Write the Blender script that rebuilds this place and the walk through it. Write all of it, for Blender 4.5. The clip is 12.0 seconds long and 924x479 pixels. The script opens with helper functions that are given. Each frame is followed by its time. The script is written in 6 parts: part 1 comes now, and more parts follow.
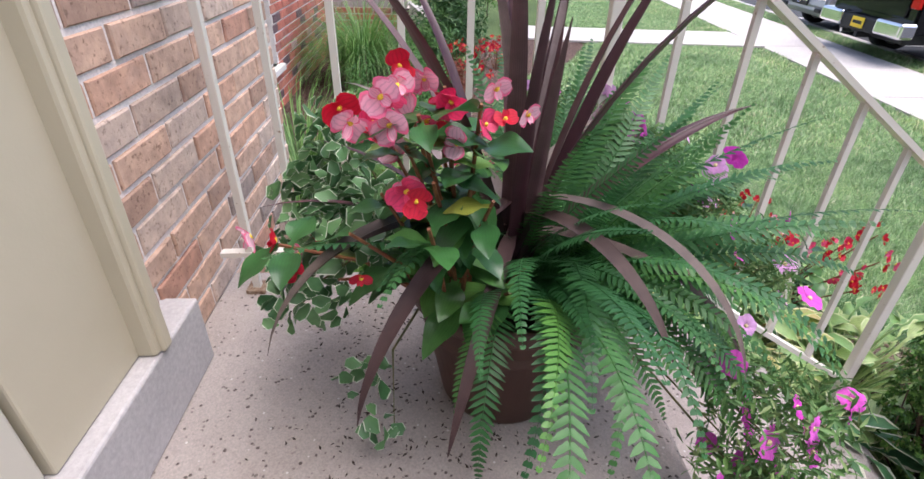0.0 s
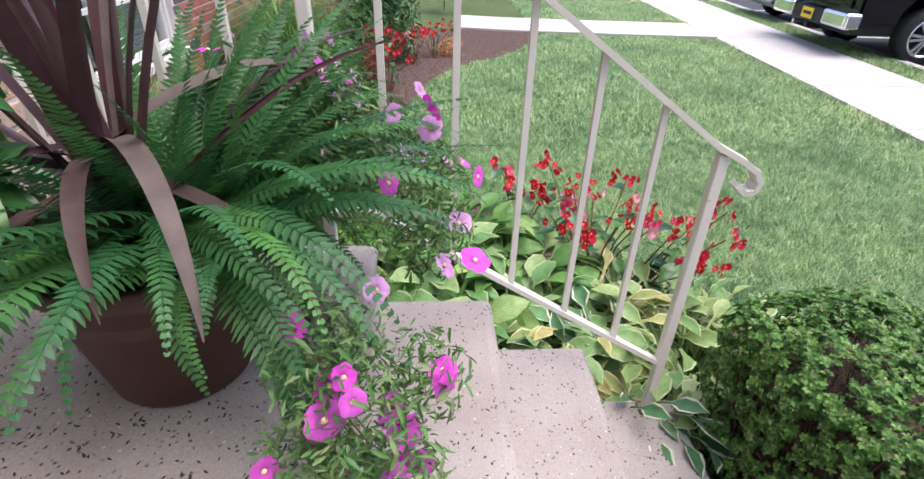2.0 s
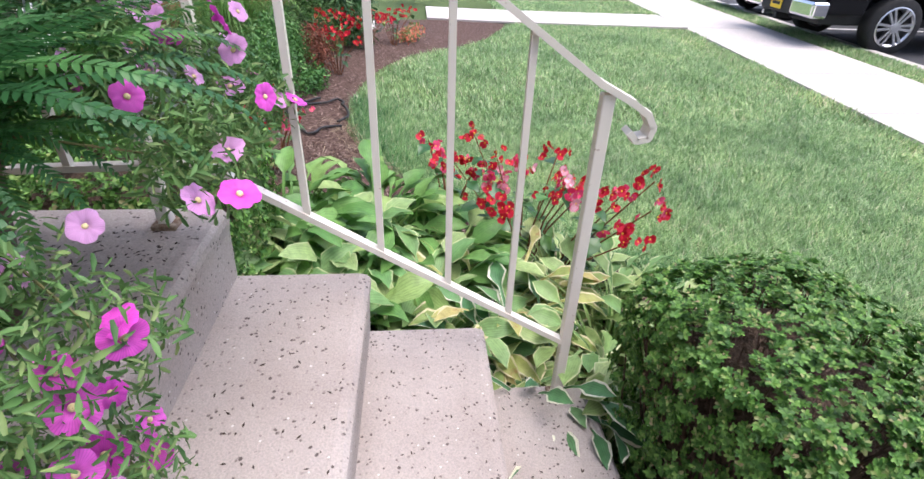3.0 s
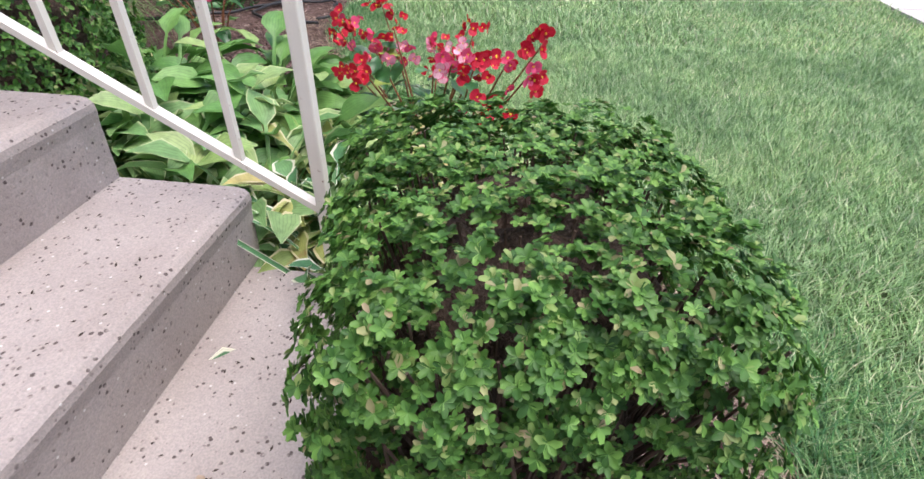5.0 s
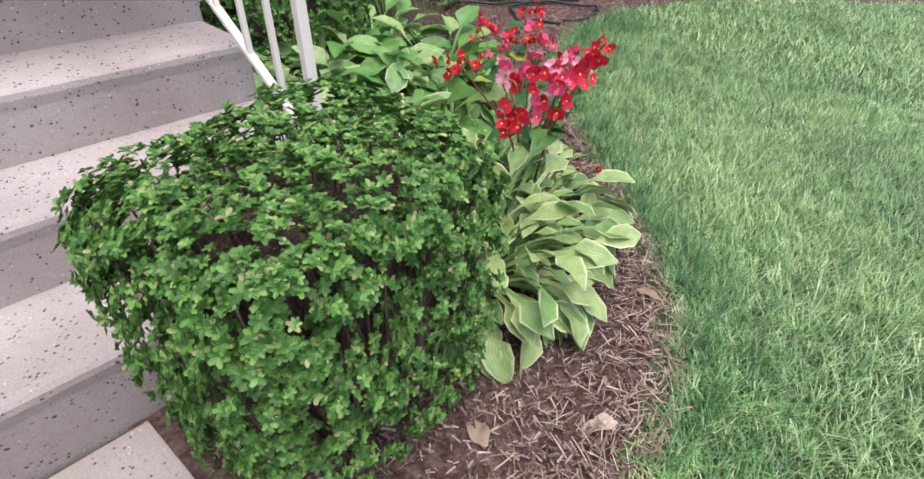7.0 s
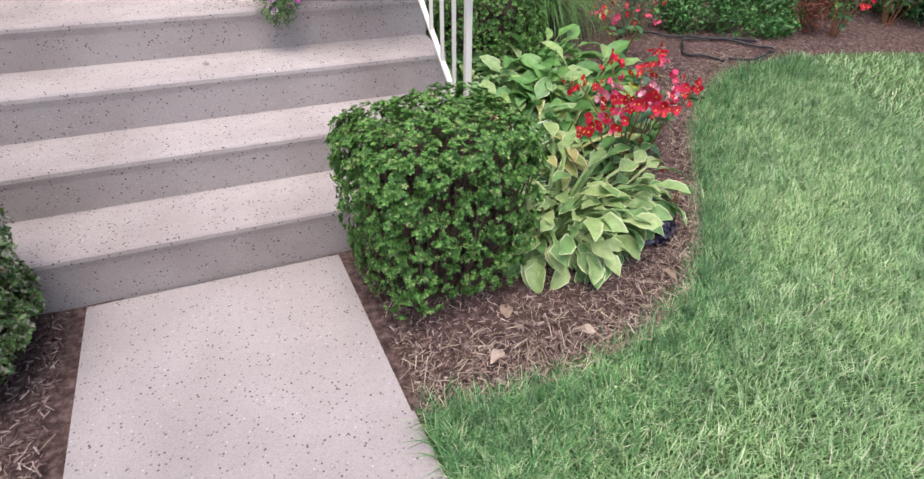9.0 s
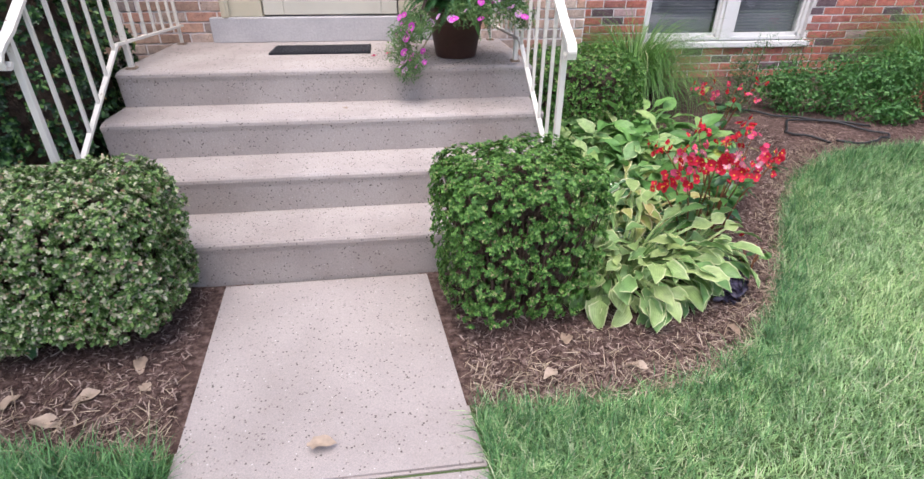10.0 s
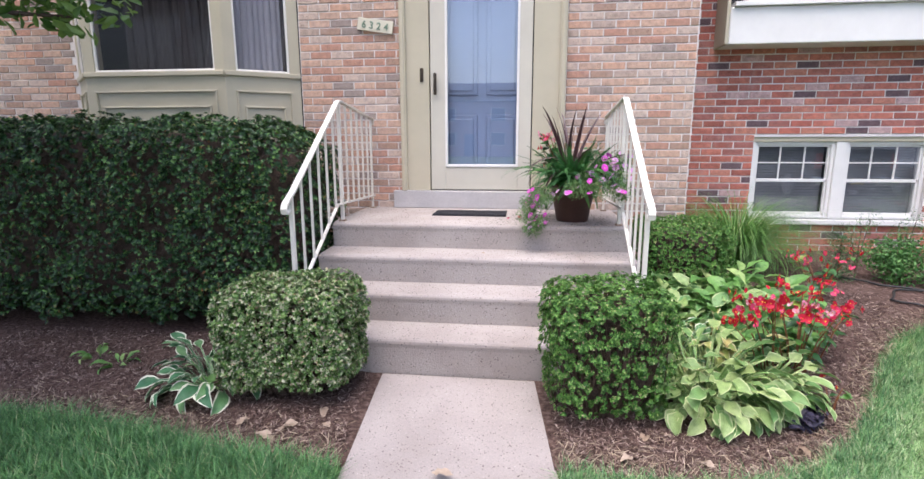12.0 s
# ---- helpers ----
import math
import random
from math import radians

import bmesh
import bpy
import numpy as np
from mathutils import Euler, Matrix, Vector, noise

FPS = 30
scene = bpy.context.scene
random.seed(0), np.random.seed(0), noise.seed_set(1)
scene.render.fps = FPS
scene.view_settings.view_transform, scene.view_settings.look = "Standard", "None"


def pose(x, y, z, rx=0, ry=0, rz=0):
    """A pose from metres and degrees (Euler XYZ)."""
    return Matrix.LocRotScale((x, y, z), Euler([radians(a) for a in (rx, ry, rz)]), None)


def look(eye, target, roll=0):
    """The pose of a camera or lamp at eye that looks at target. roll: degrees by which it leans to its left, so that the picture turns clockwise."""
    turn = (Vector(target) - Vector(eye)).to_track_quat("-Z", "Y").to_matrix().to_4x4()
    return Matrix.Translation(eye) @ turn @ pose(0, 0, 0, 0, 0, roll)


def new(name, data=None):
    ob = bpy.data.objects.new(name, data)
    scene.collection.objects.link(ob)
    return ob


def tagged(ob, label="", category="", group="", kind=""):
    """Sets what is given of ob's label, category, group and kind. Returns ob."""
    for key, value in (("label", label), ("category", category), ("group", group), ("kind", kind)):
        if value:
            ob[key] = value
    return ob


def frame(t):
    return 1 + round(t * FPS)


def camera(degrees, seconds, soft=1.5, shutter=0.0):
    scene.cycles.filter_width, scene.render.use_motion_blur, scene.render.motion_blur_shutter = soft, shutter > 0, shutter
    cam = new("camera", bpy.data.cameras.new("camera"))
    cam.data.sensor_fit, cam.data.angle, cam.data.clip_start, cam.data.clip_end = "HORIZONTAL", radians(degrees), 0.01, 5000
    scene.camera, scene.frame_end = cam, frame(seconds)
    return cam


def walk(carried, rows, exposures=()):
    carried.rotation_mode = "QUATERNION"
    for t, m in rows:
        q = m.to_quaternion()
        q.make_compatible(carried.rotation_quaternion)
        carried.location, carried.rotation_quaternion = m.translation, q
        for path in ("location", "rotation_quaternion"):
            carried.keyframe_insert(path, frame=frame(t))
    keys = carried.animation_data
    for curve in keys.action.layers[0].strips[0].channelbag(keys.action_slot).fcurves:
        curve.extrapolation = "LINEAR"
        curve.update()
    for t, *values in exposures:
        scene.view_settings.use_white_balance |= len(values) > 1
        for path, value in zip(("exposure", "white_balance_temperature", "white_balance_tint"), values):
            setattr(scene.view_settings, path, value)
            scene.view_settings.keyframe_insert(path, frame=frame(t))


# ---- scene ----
cam = camera(83.0, 12.0)
PATH = [
    (0, (-0.067, 1.533, 1.692), (1.637, 1.453, 0.649), 1.3),
    (0.5, (-0.035, 1.455, 1.644), (1.671, 1.344, 0.607), 1.9),
    (1, (-0.032, 1.329, 1.636), (1.668, 1.165, 0.594), 2.0),
    (1.5, (-0.051, 1.115, 1.626), (1.646, 0.988, 0.576), 1.4),
    (2, (-0.027, 0.909, 1.582), (1.671, 0.789, 0.531), 1.7),
    (2.5, (0.061, 0.762, 1.509), (1.756, 0.608, 0.458), 1.6),
    (3, (0.057, 0.601, 1.412), (1.753, 0.435, 0.365), 2.0),
    (3.5, (0.02, 0.435, 1.32), (1.724, 0.231, 0.285), 1.6),
    (3.7, (0.016, 0.33, 1.285), (1.714, 0.165, 0.23), 1.9),
    (5.5, (0.29, -0.395, 1.008), (1.873, -0.126, -0.185), 0.9),
    (6, (0.347, -0.597, 1.012), (1.9, -0.197, -0.183), 1.1),
    (6.5, (0.408, -0.774, 1.046), (1.796, 0.039, -0.143), 1.4),
    (6.7, (0.43, -0.86, 1.07), (1.716, 0.105, -0.12), 1.2),
    (8.3, (0.527, -1.616, 1.282), (1.319, -0.205, 0.106), 0.5),
    (8.5, (0.474, -1.659, 1.32), (1.222, -0.234, 0.133), 0.9),
    (8.6, (0.448, -1.641, 1.332), (1.174, -0.221, 0.125), 1.2),
    (9, (0.327, -1.84, 1.413), (0.898, -0.334, 0.227), 0.4),
    (9.5, (0.254, -2.015, 1.414), (0.673, -0.38, 0.341), 0.6),
    (10, (0.336, -2.181, 1.434), (0.572, -0.452, 0.456), 0.4),
    (10.5, (0.362, -2.356, 1.448), (0.438, -0.534, 0.628), 0.7),
    (11, (0.358, -2.532, 1.463), (0.303, -0.649, 0.791), 0.3),
    (11.5, (0.324, -2.814, 1.463), (0.18, -0.887, 0.947), 0.4),
    (12, (0.385, -3.041, 1.472), (0.146, -1.091, 1.098), -0.1),
]

EXPOSURES = [(t, stops, 6250, 16) for t, stops in ((0.0, 1.09), (1.0, 1.1), (2.0, 1.12), (3.0, 1.18), (3.7, 1.16), (5.5, 1.05), (6.5, 1.07), (9.0, 0.98), (9.5, 1.03), (10.5, 1.11), (12.0, 1.19))]
walk(cam, [(t, look(eye, target, roll)) for t, eye, target, roll in PATH], EXPOSURES)

# ---- world and sun ----
world = bpy.data.worlds.new("sky_world")
scene.world = world
world.use_nodes = True
wn = world.node_tree.nodes
wl = world.node_tree.links
sky = wn.new("ShaderNodeTexSky")
sky.sky_type = "NISHITA"
sky.sun_disc = False
SUN_EL, SUN_AZ = radians(72), radians(200)
sky.sun_elevation, sky.sun_rotation = SUN_EL, SUN_AZ
sky.dust_density, sky.air_density, sky.ozone_density = 4.0, 1.0, 1.0
wl.new(sky.outputs[0], wn["Background"].inputs[0])
wn["Background"].inputs[1].default_value = 0.15
sun_data = bpy.data.lights.new("sun", "SUN")
sun_data.energy, sun_data.angle, sun_data.color = 1.5, radians(55), (1.0, 0.975, 0.95)
sun = new("sun", sun_data)
sd = Vector((math.sin(SUN_AZ) * math.cos(SUN_EL), math.cos(SUN_AZ) * math.cos(SUN_EL), math.sin(SUN_EL)))
sun.matrix_world = look(sd * 30, (0, 0, 0))


# ---- materials ----
def node_mat(name, rough=0.7, metal=0.0, spec=0.5):
    m = bpy.data.materials.new(name)
    m.use_nodes = True
    nt = m.node_tree
    b = nt.nodes["Principled BSDF"]
    b.inputs["Roughness"].default_value = rough
    b.inputs["Metallic"].default_value = metal
    b.inputs["Specular IOR Level"].default_value = spec
    return m, nt, b


def ramp(nt, fac, stops):
    r = nt.nodes.new("ShaderNodeValToRGB")
    e = r.color_ramp.elements
    while len(e) < len(stops):
        e.new(0.5)
    for k, (p, c) in enumerate(stops):
        e[k].position, e[k].color = p, (*c, 1)
    nt.links.new(fac, r.inputs[0])
    return r.outputs[0]


def noise_out(nt, scale, detail=4.0, kind="noise", coord=None, rough=0.6):
    if kind == "noise":
        n = nt.nodes.new("ShaderNodeTexNoise")
        n.inputs["Detail"].default_value = detail
        n.inputs["Roughness"].default_value = rough
        out = n.outputs["Fac"]
    else:
        n = nt.nodes.new("ShaderNodeTexVoronoi")
        out = n.outputs["Distance"]
    n.inputs["Scale"].default_value = scale
    if coord is None:
        g = nt.nodes.new("ShaderNodeNewGeometry")
        coord = g.outputs["Position"]
    nt.links.new(coord, n.inputs["Vector"])
    return out


def mixc(nt, fac, a, b, mode="MIX"):
    m = nt.nodes.new("ShaderNodeMix")
    m.data_type, m.blend_type = "RGBA", mode
    for sock, v in ((m.inputs["Factor"], fac), (m.inputs["A"], a), (m.inputs["B"], b)):
        if isinstance(v, (int, float)):
            sock.default_value = v
        elif isinstance(v, tuple):
            sock.default_value = (*v, 1)
        else:
            nt.links.new(v, sock)
    return m.outputs["Result"]


def bump(nt, b, height, strength=0.3, dist=0.01):
    n = nt.nodes.new("ShaderNodeBump")
    n.inputs["Strength"].default_value, n.inputs["Distance"].default_value = strength, dist
    nt.links.new(height, n.inputs["Height"])
    nt.links.new(n.outputs[0], b.inputs["Normal"])


def math_node(nt, op, a, b=0.0):
    n = nt.nodes.new("ShaderNodeMath")
    n.operation = op
    for k, v in enumerate((a, b)):
        if isinstance(v, (int, float)):
            n.inputs[k].default_value = v
        else:
            nt.links.new(v, n.inputs[k])
    return n.outputs[0]


def random_out(nt, per_object):
    if per_object:
        return nt.nodes.new("ShaderNodeObjectInfo").outputs["Random"]
    return nt.nodes.new("ShaderNodeNewGeometry").outputs["Random Per Island"]


def grainy(name, c1, c2, scale, rough=0.8, fine=60.0, fine_amt=0.35, bump_s=0.25, bump_d=0.004, metal=0.0, spec=0.4):
    """A surface with blotches at one scale and grain at another."""
    m, nt, b = node_mat(name, rough, metal, spec)
    big = noise_out(nt, scale, 5)
    small = noise_out(nt, fine, 3)
    col = ramp(nt, big, [(0.3, c1), (0.7, c2)])
    dark = ramp(nt, small, [(0.3, (1 - fine_amt,) * 3), (0.7, (1.0, 1.0, 1.0))])
    nt.links.new(mixc(nt, 1.0, col, dark, "MULTIPLY"), b.inputs["Base Color"])
    bump(nt, b, small, bump_s, bump_d)
    return m


def concrete(name, base, dark, stain):
    """Exposed-aggregate concrete: pale paste with dark chips and pits and broad stains."""
    m, nt, b = node_mat(name, 0.88, 0, 0.3)
    big = noise_out(nt, 1.7, 6)
    mid = noise_out(nt, 14, 4)
    chips = noise_out(nt, 66, 2, "voronoi")
    pits = noise_out(nt, 26, 2, "noise", None, 0.75)
    fine = noise_out(nt, 240, 2)
    col = ramp(nt, big, [(0.35, stain), (0.62, base)])
    col = mixc(nt, math_node(nt, "MULTIPLY", mid, 0.35), col, tuple(v * 0.78 for v in base))
    grain = ramp(nt, fine, [(0.3, (0.8, 0.8, 0.8)), (0.7, (1.08, 1.06, 1.04))])
    col = mixc(nt, 1.0, col, grain, "MULTIPLY")
    chips = math_node(nt, "ADD", chips, math_node(nt, "MULTIPLY", math_node(nt, "SUBTRACT", noise_out(nt, 85, 3), 0.5), 0.55))
    spots = ramp(nt, chips, [(0.18, (1, 1, 1)), (0.28, (0, 0, 0))])
    gate = ramp(nt, pits, [(0.47, (0, 0, 0)), (0.57, (1, 1, 1))])
    col = mixc(nt, mixc(nt, 1.0, spots, gate, "MULTIPLY"), col, dark)
    pale = ramp(nt, noise_out(nt, 33, 2, "voronoi"), [(0.06, (1, 1, 1)), (0.1, (0, 0, 0))])
    col = mixc(nt, mixc(nt, 1.0, pale, (0.5, 0.5, 0.5), "MULTIPLY"), col, (0.72, 0.7, 0.66))
    nt.links.new(col, b.inputs["Base Color"])
    bump(nt, b, math_node(nt, "ADD", fine, chips), 0.35, 0.004)
    return m


def brick_mat(name, stops, per_object):
    m, nt, b = node_mat(name, 0.9, 0, 0.25)
    col = ramp(nt, random_out(nt, per_object), stops)
    col.node.color_ramp.interpolation = "CONSTANT"
    blot = ramp(nt, noise_out(nt, 22, 5), [(0.3, (0.68, 0.66, 0.66)), (0.68, (1.15, 1.12, 1.08))])
    col = mixc(nt, 1.0, col, blot, "MULTIPLY")
    pits = ramp(nt, noise_out(nt, 95, 3), [(0.32, (0.42, 0.38, 0.36)), (0.42, (1, 1, 1))])
    col = mixc(nt, 0.8, col, pits, "MULTIPLY")
    chalk = ramp(nt, noise_out(nt, 6, 5), [(0.57, (0, 0, 0)), (0.82, (0.24, 0.24, 0.24))])
    col = mixc(nt, chalk, col, (0.62, 0.55, 0.52))
    nt.links.new(col, b.inputs["Base Color"])
    bump(nt, b, noise_out(nt, 120, 4), 0.5, 0.004)
    return m


def leaf_mat(name, stops, rough=0.5, per_object=False, trans=0.25, spec=0.4, margin=None, vein=0.0, blotch=None, patch=False, edge=0.36):
    """A leaf: colour by leaf, paler margin or midrib along its own length, some light passing through."""
    m, nt, b = node_mat(name, rough, 0, spec)
    col = ramp(nt, random_out(nt, per_object), stops)
    var = ramp(nt, noise_out(nt, 30, 3), [(0.3, (0.75, 0.75, 0.75)), (0.7, (1.15, 1.15, 1.15))])
    col = mixc(nt, 1.0, col, var, "MULTIPLY")
    if blotch:
        spot = ramp(nt, noise_out(nt, 18, 3), [(0.58, (0, 0, 0)), (0.7, (1, 1, 1))])
        col = mixc(nt, spot, col, blotch)
    if margin or vein:
        uv = nt.nodes.new("ShaderNodeUVMap")
        sep = nt.nodes.new("ShaderNodeSeparateXYZ")
        nt.links.new(uv.outputs[0], sep.inputs[0])
        off = math_node(nt, "ABSOLUTE", math_node(nt, "SUBTRACT", sep.outputs[0], 0.5))
        if margin:
            wob = math_node(nt, "ADD", off, math_node(nt, "MULTIPLY", math_node(nt, "SUBTRACT", noise_out(nt, 45, 2), 0.5), 0.12))
            col = mixc(nt, ramp(nt, wob, [(edge, (0, 0, 0)), (edge + 0.05, (1, 1, 1))]), col, margin)
        if vein:
            rib = ramp(nt, math_node(nt, "FRACT", math_node(nt, "ADD", math_node(nt, "MULTIPLY", off, 9.0), 0.0)), [(0.0, (1 - vein,) * 3), (0.25, (1, 1, 1)), (0.8, (1, 1, 1)), (1.0, (1 - vein,) * 3)])
            col = mixc(nt, 1.0, col, rib, "MULTIPLY")
    if patch:
        broad = ramp(nt, noise_out(nt, 1.1, 5), [(0.28, (0.62, 0.7, 0.66)), (0.5, (1.0, 1.0, 1.0)), (0.72, (1.3, 1.2, 1.15))])
        col = mixc(nt, 1.0, col, broad, "MULTIPLY")
        tuft = ramp(nt, noise_out(nt, 11, 4), [(0.34, (0.6, 0.66, 0.64)), (0.5, (1.0, 1.0, 1.0)), (0.64, (1.26, 1.2, 1.24))])
        col = mixc(nt, 1.0, col, tuft, "MULTIPLY")
    nt.links.new(col, b.inputs["Base Color"])
    if trans:
        t = nt.nodes.new("ShaderNodeBsdfTranslucent")
        nt.links.new(col, t.inputs["Color"])
        mx = nt.nodes.new("ShaderNodeMixShader")
        mx.inputs[0].default_value = trans
        nt.links.new(b.outputs[0], mx.inputs[1])
        nt.links.new(t.outputs[0], mx.inputs[2])
        nt.links.new(mx.outputs[0], nt.nodes["Material Output"].inputs[0])
    return m


def painted(name, c, rough=0.45, wear=None):
    m, nt, b = node_mat(name, rough, 0, 0.4)
    v = ramp(nt, noise_out(nt, 3, 4), [(0.3, tuple(x * 0.9 for x in c)), (0.7, c)])
    if wear:
        spots = ramp(nt, noise_out(nt, 55, 5), [(0.66, (0, 0, 0)), (0.72, (1, 1, 1))])
        v = mixc(nt, spots, v, wear)
    nt.links.new(v, b.inputs["Base Color"])
    bump(nt, b, noise_out(nt, 130, 2), 0.12, 0.002)
    return m


M_CONC = concrete("step_concrete", (0.42, 0.38, 0.355), (0.085, 0.068, 0.062), (0.31, 0.268, 0.247))
M_WALKC = concrete("walk_concrete", (0.4, 0.36, 0.34), (0.088, 0.073, 0.066), (0.315, 0.278, 0.26))
M_SIDE = grainy("sidewalk_concrete", (0.5, 0.46, 0.43), (0.6, 0.56, 0.52), 0.8)
M_SILL = grainy("sill_cement", (0.42, 0.4, 0.4), (0.52, 0.5, 0.49), 4, 0.8, 90, 0.2)
M_MORTAR = grainy("mortar", (0.74, 0.68, 0.65), (0.84, 0.79, 0.76), 5, 0.95, 150, 0.3)
PALE = [(0.0, (0.51, 0.36, 0.28)), (0.14, (0.55, 0.38, 0.29)), (0.28, (0.39, 0.265, 0.205)), (0.42, (0.53, 0.425, 0.36)), (0.56, (0.54, 0.345, 0.255)), (0.68, (0.44, 0.345, 0.29)), (0.8, (0.31, 0.255, 0.23)), (0.9, (0.45, 0.26, 0.195))]
RED = [(0.0, (0.46, 0.165, 0.125)), (0.16, (0.53, 0.195, 0.145)), (0.32, (0.38, 0.135, 0.105)), (0.46, (0.53, 0.23, 0.17)), (0.6, (0.39, 0.16, 0.135)), (0.74, (0.15, 0.1, 0.11)), (0.85, (0.52, 0.36, 0.35)), (0.91, (0.49, 0.165, 0.125))]
M_PALE_P, M_PALE_J = brick_mat("pale_brick_a", PALE, True), brick_mat("pale_brick_b", PALE, False)
M_RED_P, M_RED_J = brick_mat("red_brick_a", RED, True), brick_mat("red_brick_b", RED, False)
M_TRIM = painted("khaki_trim", (0.485, 0.44, 0.325), 0.5)
M_DOORP = painted("khaki_door", (0.55, 0.52, 0.435), 0.4)
M_WHITE = painted("white_paint", (0.78, 0.76, 0.72), 0.4)
M_RAIL = painted("rail_paint", (0.72, 0.68, 0.6), 0.4, (0.3, 0.2, 0.13))
M_BLUE = painted("blue_door_paint", (0.17, 0.22, 0.36), 0.4)
M_BRONZE = grainy("dark_bronze", (0.05, 0.04, 0.03), (0.09, 0.07, 0.05), 20, 0.4, 80, 0.2, 0.1, 0.002, 0.7)
M_MAT = grainy("rubber_mat", (0.012, 0.012, 0.016), (0.025, 0.025, 0.032), 30, 0.9, 220, 0.5, 0.6, 0.004)
M_POT = grainy("brown_pot", (0.065, 0.03, 0.022), (0.09, 0.042, 0.03), 5, 0.55, 60, 0.15, 0.1, 0.002)
M_SOIL = grainy("soil", (0.03, 0.02, 0.014), (0.06, 0.042, 0.03), 14, 0.95, 90, 0.5, 0.8, 0.01)
# Near-black that stands for unlit insides behind glass.
M_DARK = grainy("unlit_interior_dark", (0.02, 0.02, 0.022), (0.05, 0.05, 0.055), 2, 0.9)
M_ASPH = grainy("asphalt", (0.045, 0.047, 0.052), (0.07, 0.072, 0.078), 1.2, 0.9, 150, 0.4, 0.5, 0.006)
M_HOSE = grainy("black_hose", (0.012, 0.012, 0.012), (0.03, 0.03, 0.03), 20, 0.5)
M_CHROME = grainy("chrome", (0.75, 0.75, 0.77), (0.85, 0.85, 0.87), 5, 0.12, 60, 0.03, 0.02, 0.001, 1.0)
M_ALLOY = grainy("alloy", (0.5, 0.5, 0.52), (0.62, 0.62, 0.64), 6, 0.3, 60, 0.05, 0.02, 0.001, 0.9)
M_TYRE = grainy("tyre", (0.015, 0.015, 0.016), (0.03, 0.03, 0.03), 8, 0.85, 80, 0.3)
M_BLACKP = grainy("black_car_paint", (0.006, 0.006, 0.007), (0.009, 0.009, 0.01), 3, 0.12, 40, 0.05, 0.0, 0.001)
M_SILVER = grainy("silver_car_paint", (0.45, 0.45, 0.47), (0.5, 0.5, 0.52), 3, 0.2, 40, 0.05, 0.0, 0.001, 0.5)
M_BLKPL = grainy("black_plastic", (0.015, 0.015, 0.016), (0.025, 0.025, 0.026), 8, 0.6)
M_PLATE = painted("yellow_plate", (0.85, 0.6, 0.03), 0.4)
M_REDL = painted("red_lamp", (0.55, 0.015, 0.01), 0.15)
M_BARK = grainy("bark", (0.07, 0.05, 0.035), (0.14, 0.1, 0.075), 14, 0.9, 70, 0.5, 0.8, 0.01)
M_TWIG = grainy("twig", (0.075, 0.048, 0.035), (0.17, 0.11, 0.08), 20, 0.9)


def ground_mat():
    m, nt, b = node_mat("turf", 0.95, 0, 0.1)
    col = ramp(nt, noise_out(nt, 0.9, 6), [(0.3, (0.055, 0.11, 0.04)), (0.7, (0.095, 0.165, 0.06))])
    col = mixc(nt, math_node(nt, "MULTIPLY", noise_out(nt, 40, 4), 0.7), col, (0.1, 0.09, 0.045))
    nt.links.new(col, b.inputs["Base Color"])
    bump(nt, b, noise_out(nt, 70, 4), 0.9, 0.02)
    return m


def mulch_mat():
    m, nt, b = node_mat("mulch", 0.95, 0, 0.15)
    col = ramp(nt, noise_out(nt, 35, 5), [(0.3, (0.036, 0.021, 0.017)), (0.5, (0.095, 0.06, 0.049)), (0.72, (0.2, 0.14, 0.12))])
    nt.links.new(col, b.inputs["Base Color"])
    bump(nt, b, noise_out(nt, 60, 5), 1.0, 0.02)
    return m


def glass_mat(name, tint=(0.9, 0.95, 0.95), rough=0.0):
    m, nt, b = node_mat(name, rough, 0, 0.5)
    b.inputs["Base Color"].default_value = (*tint, 1)
    b.inputs["Transmission Weight"].default_value = 1.0
    b.inputs["IOR"].default_value = 1.65
    return m


M_TURF, M_MULCH, M_GLASS = ground_mat(), mulch_mat(), glass_mat("window_glass")
M_STORM = glass_mat("storm_door_glass")
M_STORM.node_tree.nodes["Principled BSDF"].inputs["IOR"].default_value = 1.9
M_SCREEN = glass_mat("screened_glass", (0.42, 0.43, 0.46))
M_SCREEN.node_tree.nodes["Principled BSDF"].inputs["IOR"].default_value = 1.2
M_CHIP = leaf_mat("mulch_chip", [(0.0, (0.05, 0.027, 0.022)), (0.35, (0.105, 0.063, 0.053)), (0.7, (0.19, 0.13, 0.11)), (1.0, (0.38, 0.3, 0.25))], 0.9, False, 0.0, 0.2)
M_STRAW = leaf_mat("dry_straw", [(0.0, (0.15, 0.1, 0.075)), (0.5, (0.28, 0.21, 0.145)), (1.0, (0.45, 0.37, 0.27))], 0.8, False, 0.1, 0.2)
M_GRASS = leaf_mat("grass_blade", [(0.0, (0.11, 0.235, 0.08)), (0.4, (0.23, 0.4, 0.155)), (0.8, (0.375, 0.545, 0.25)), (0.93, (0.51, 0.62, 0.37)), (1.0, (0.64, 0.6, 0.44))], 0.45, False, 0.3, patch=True)
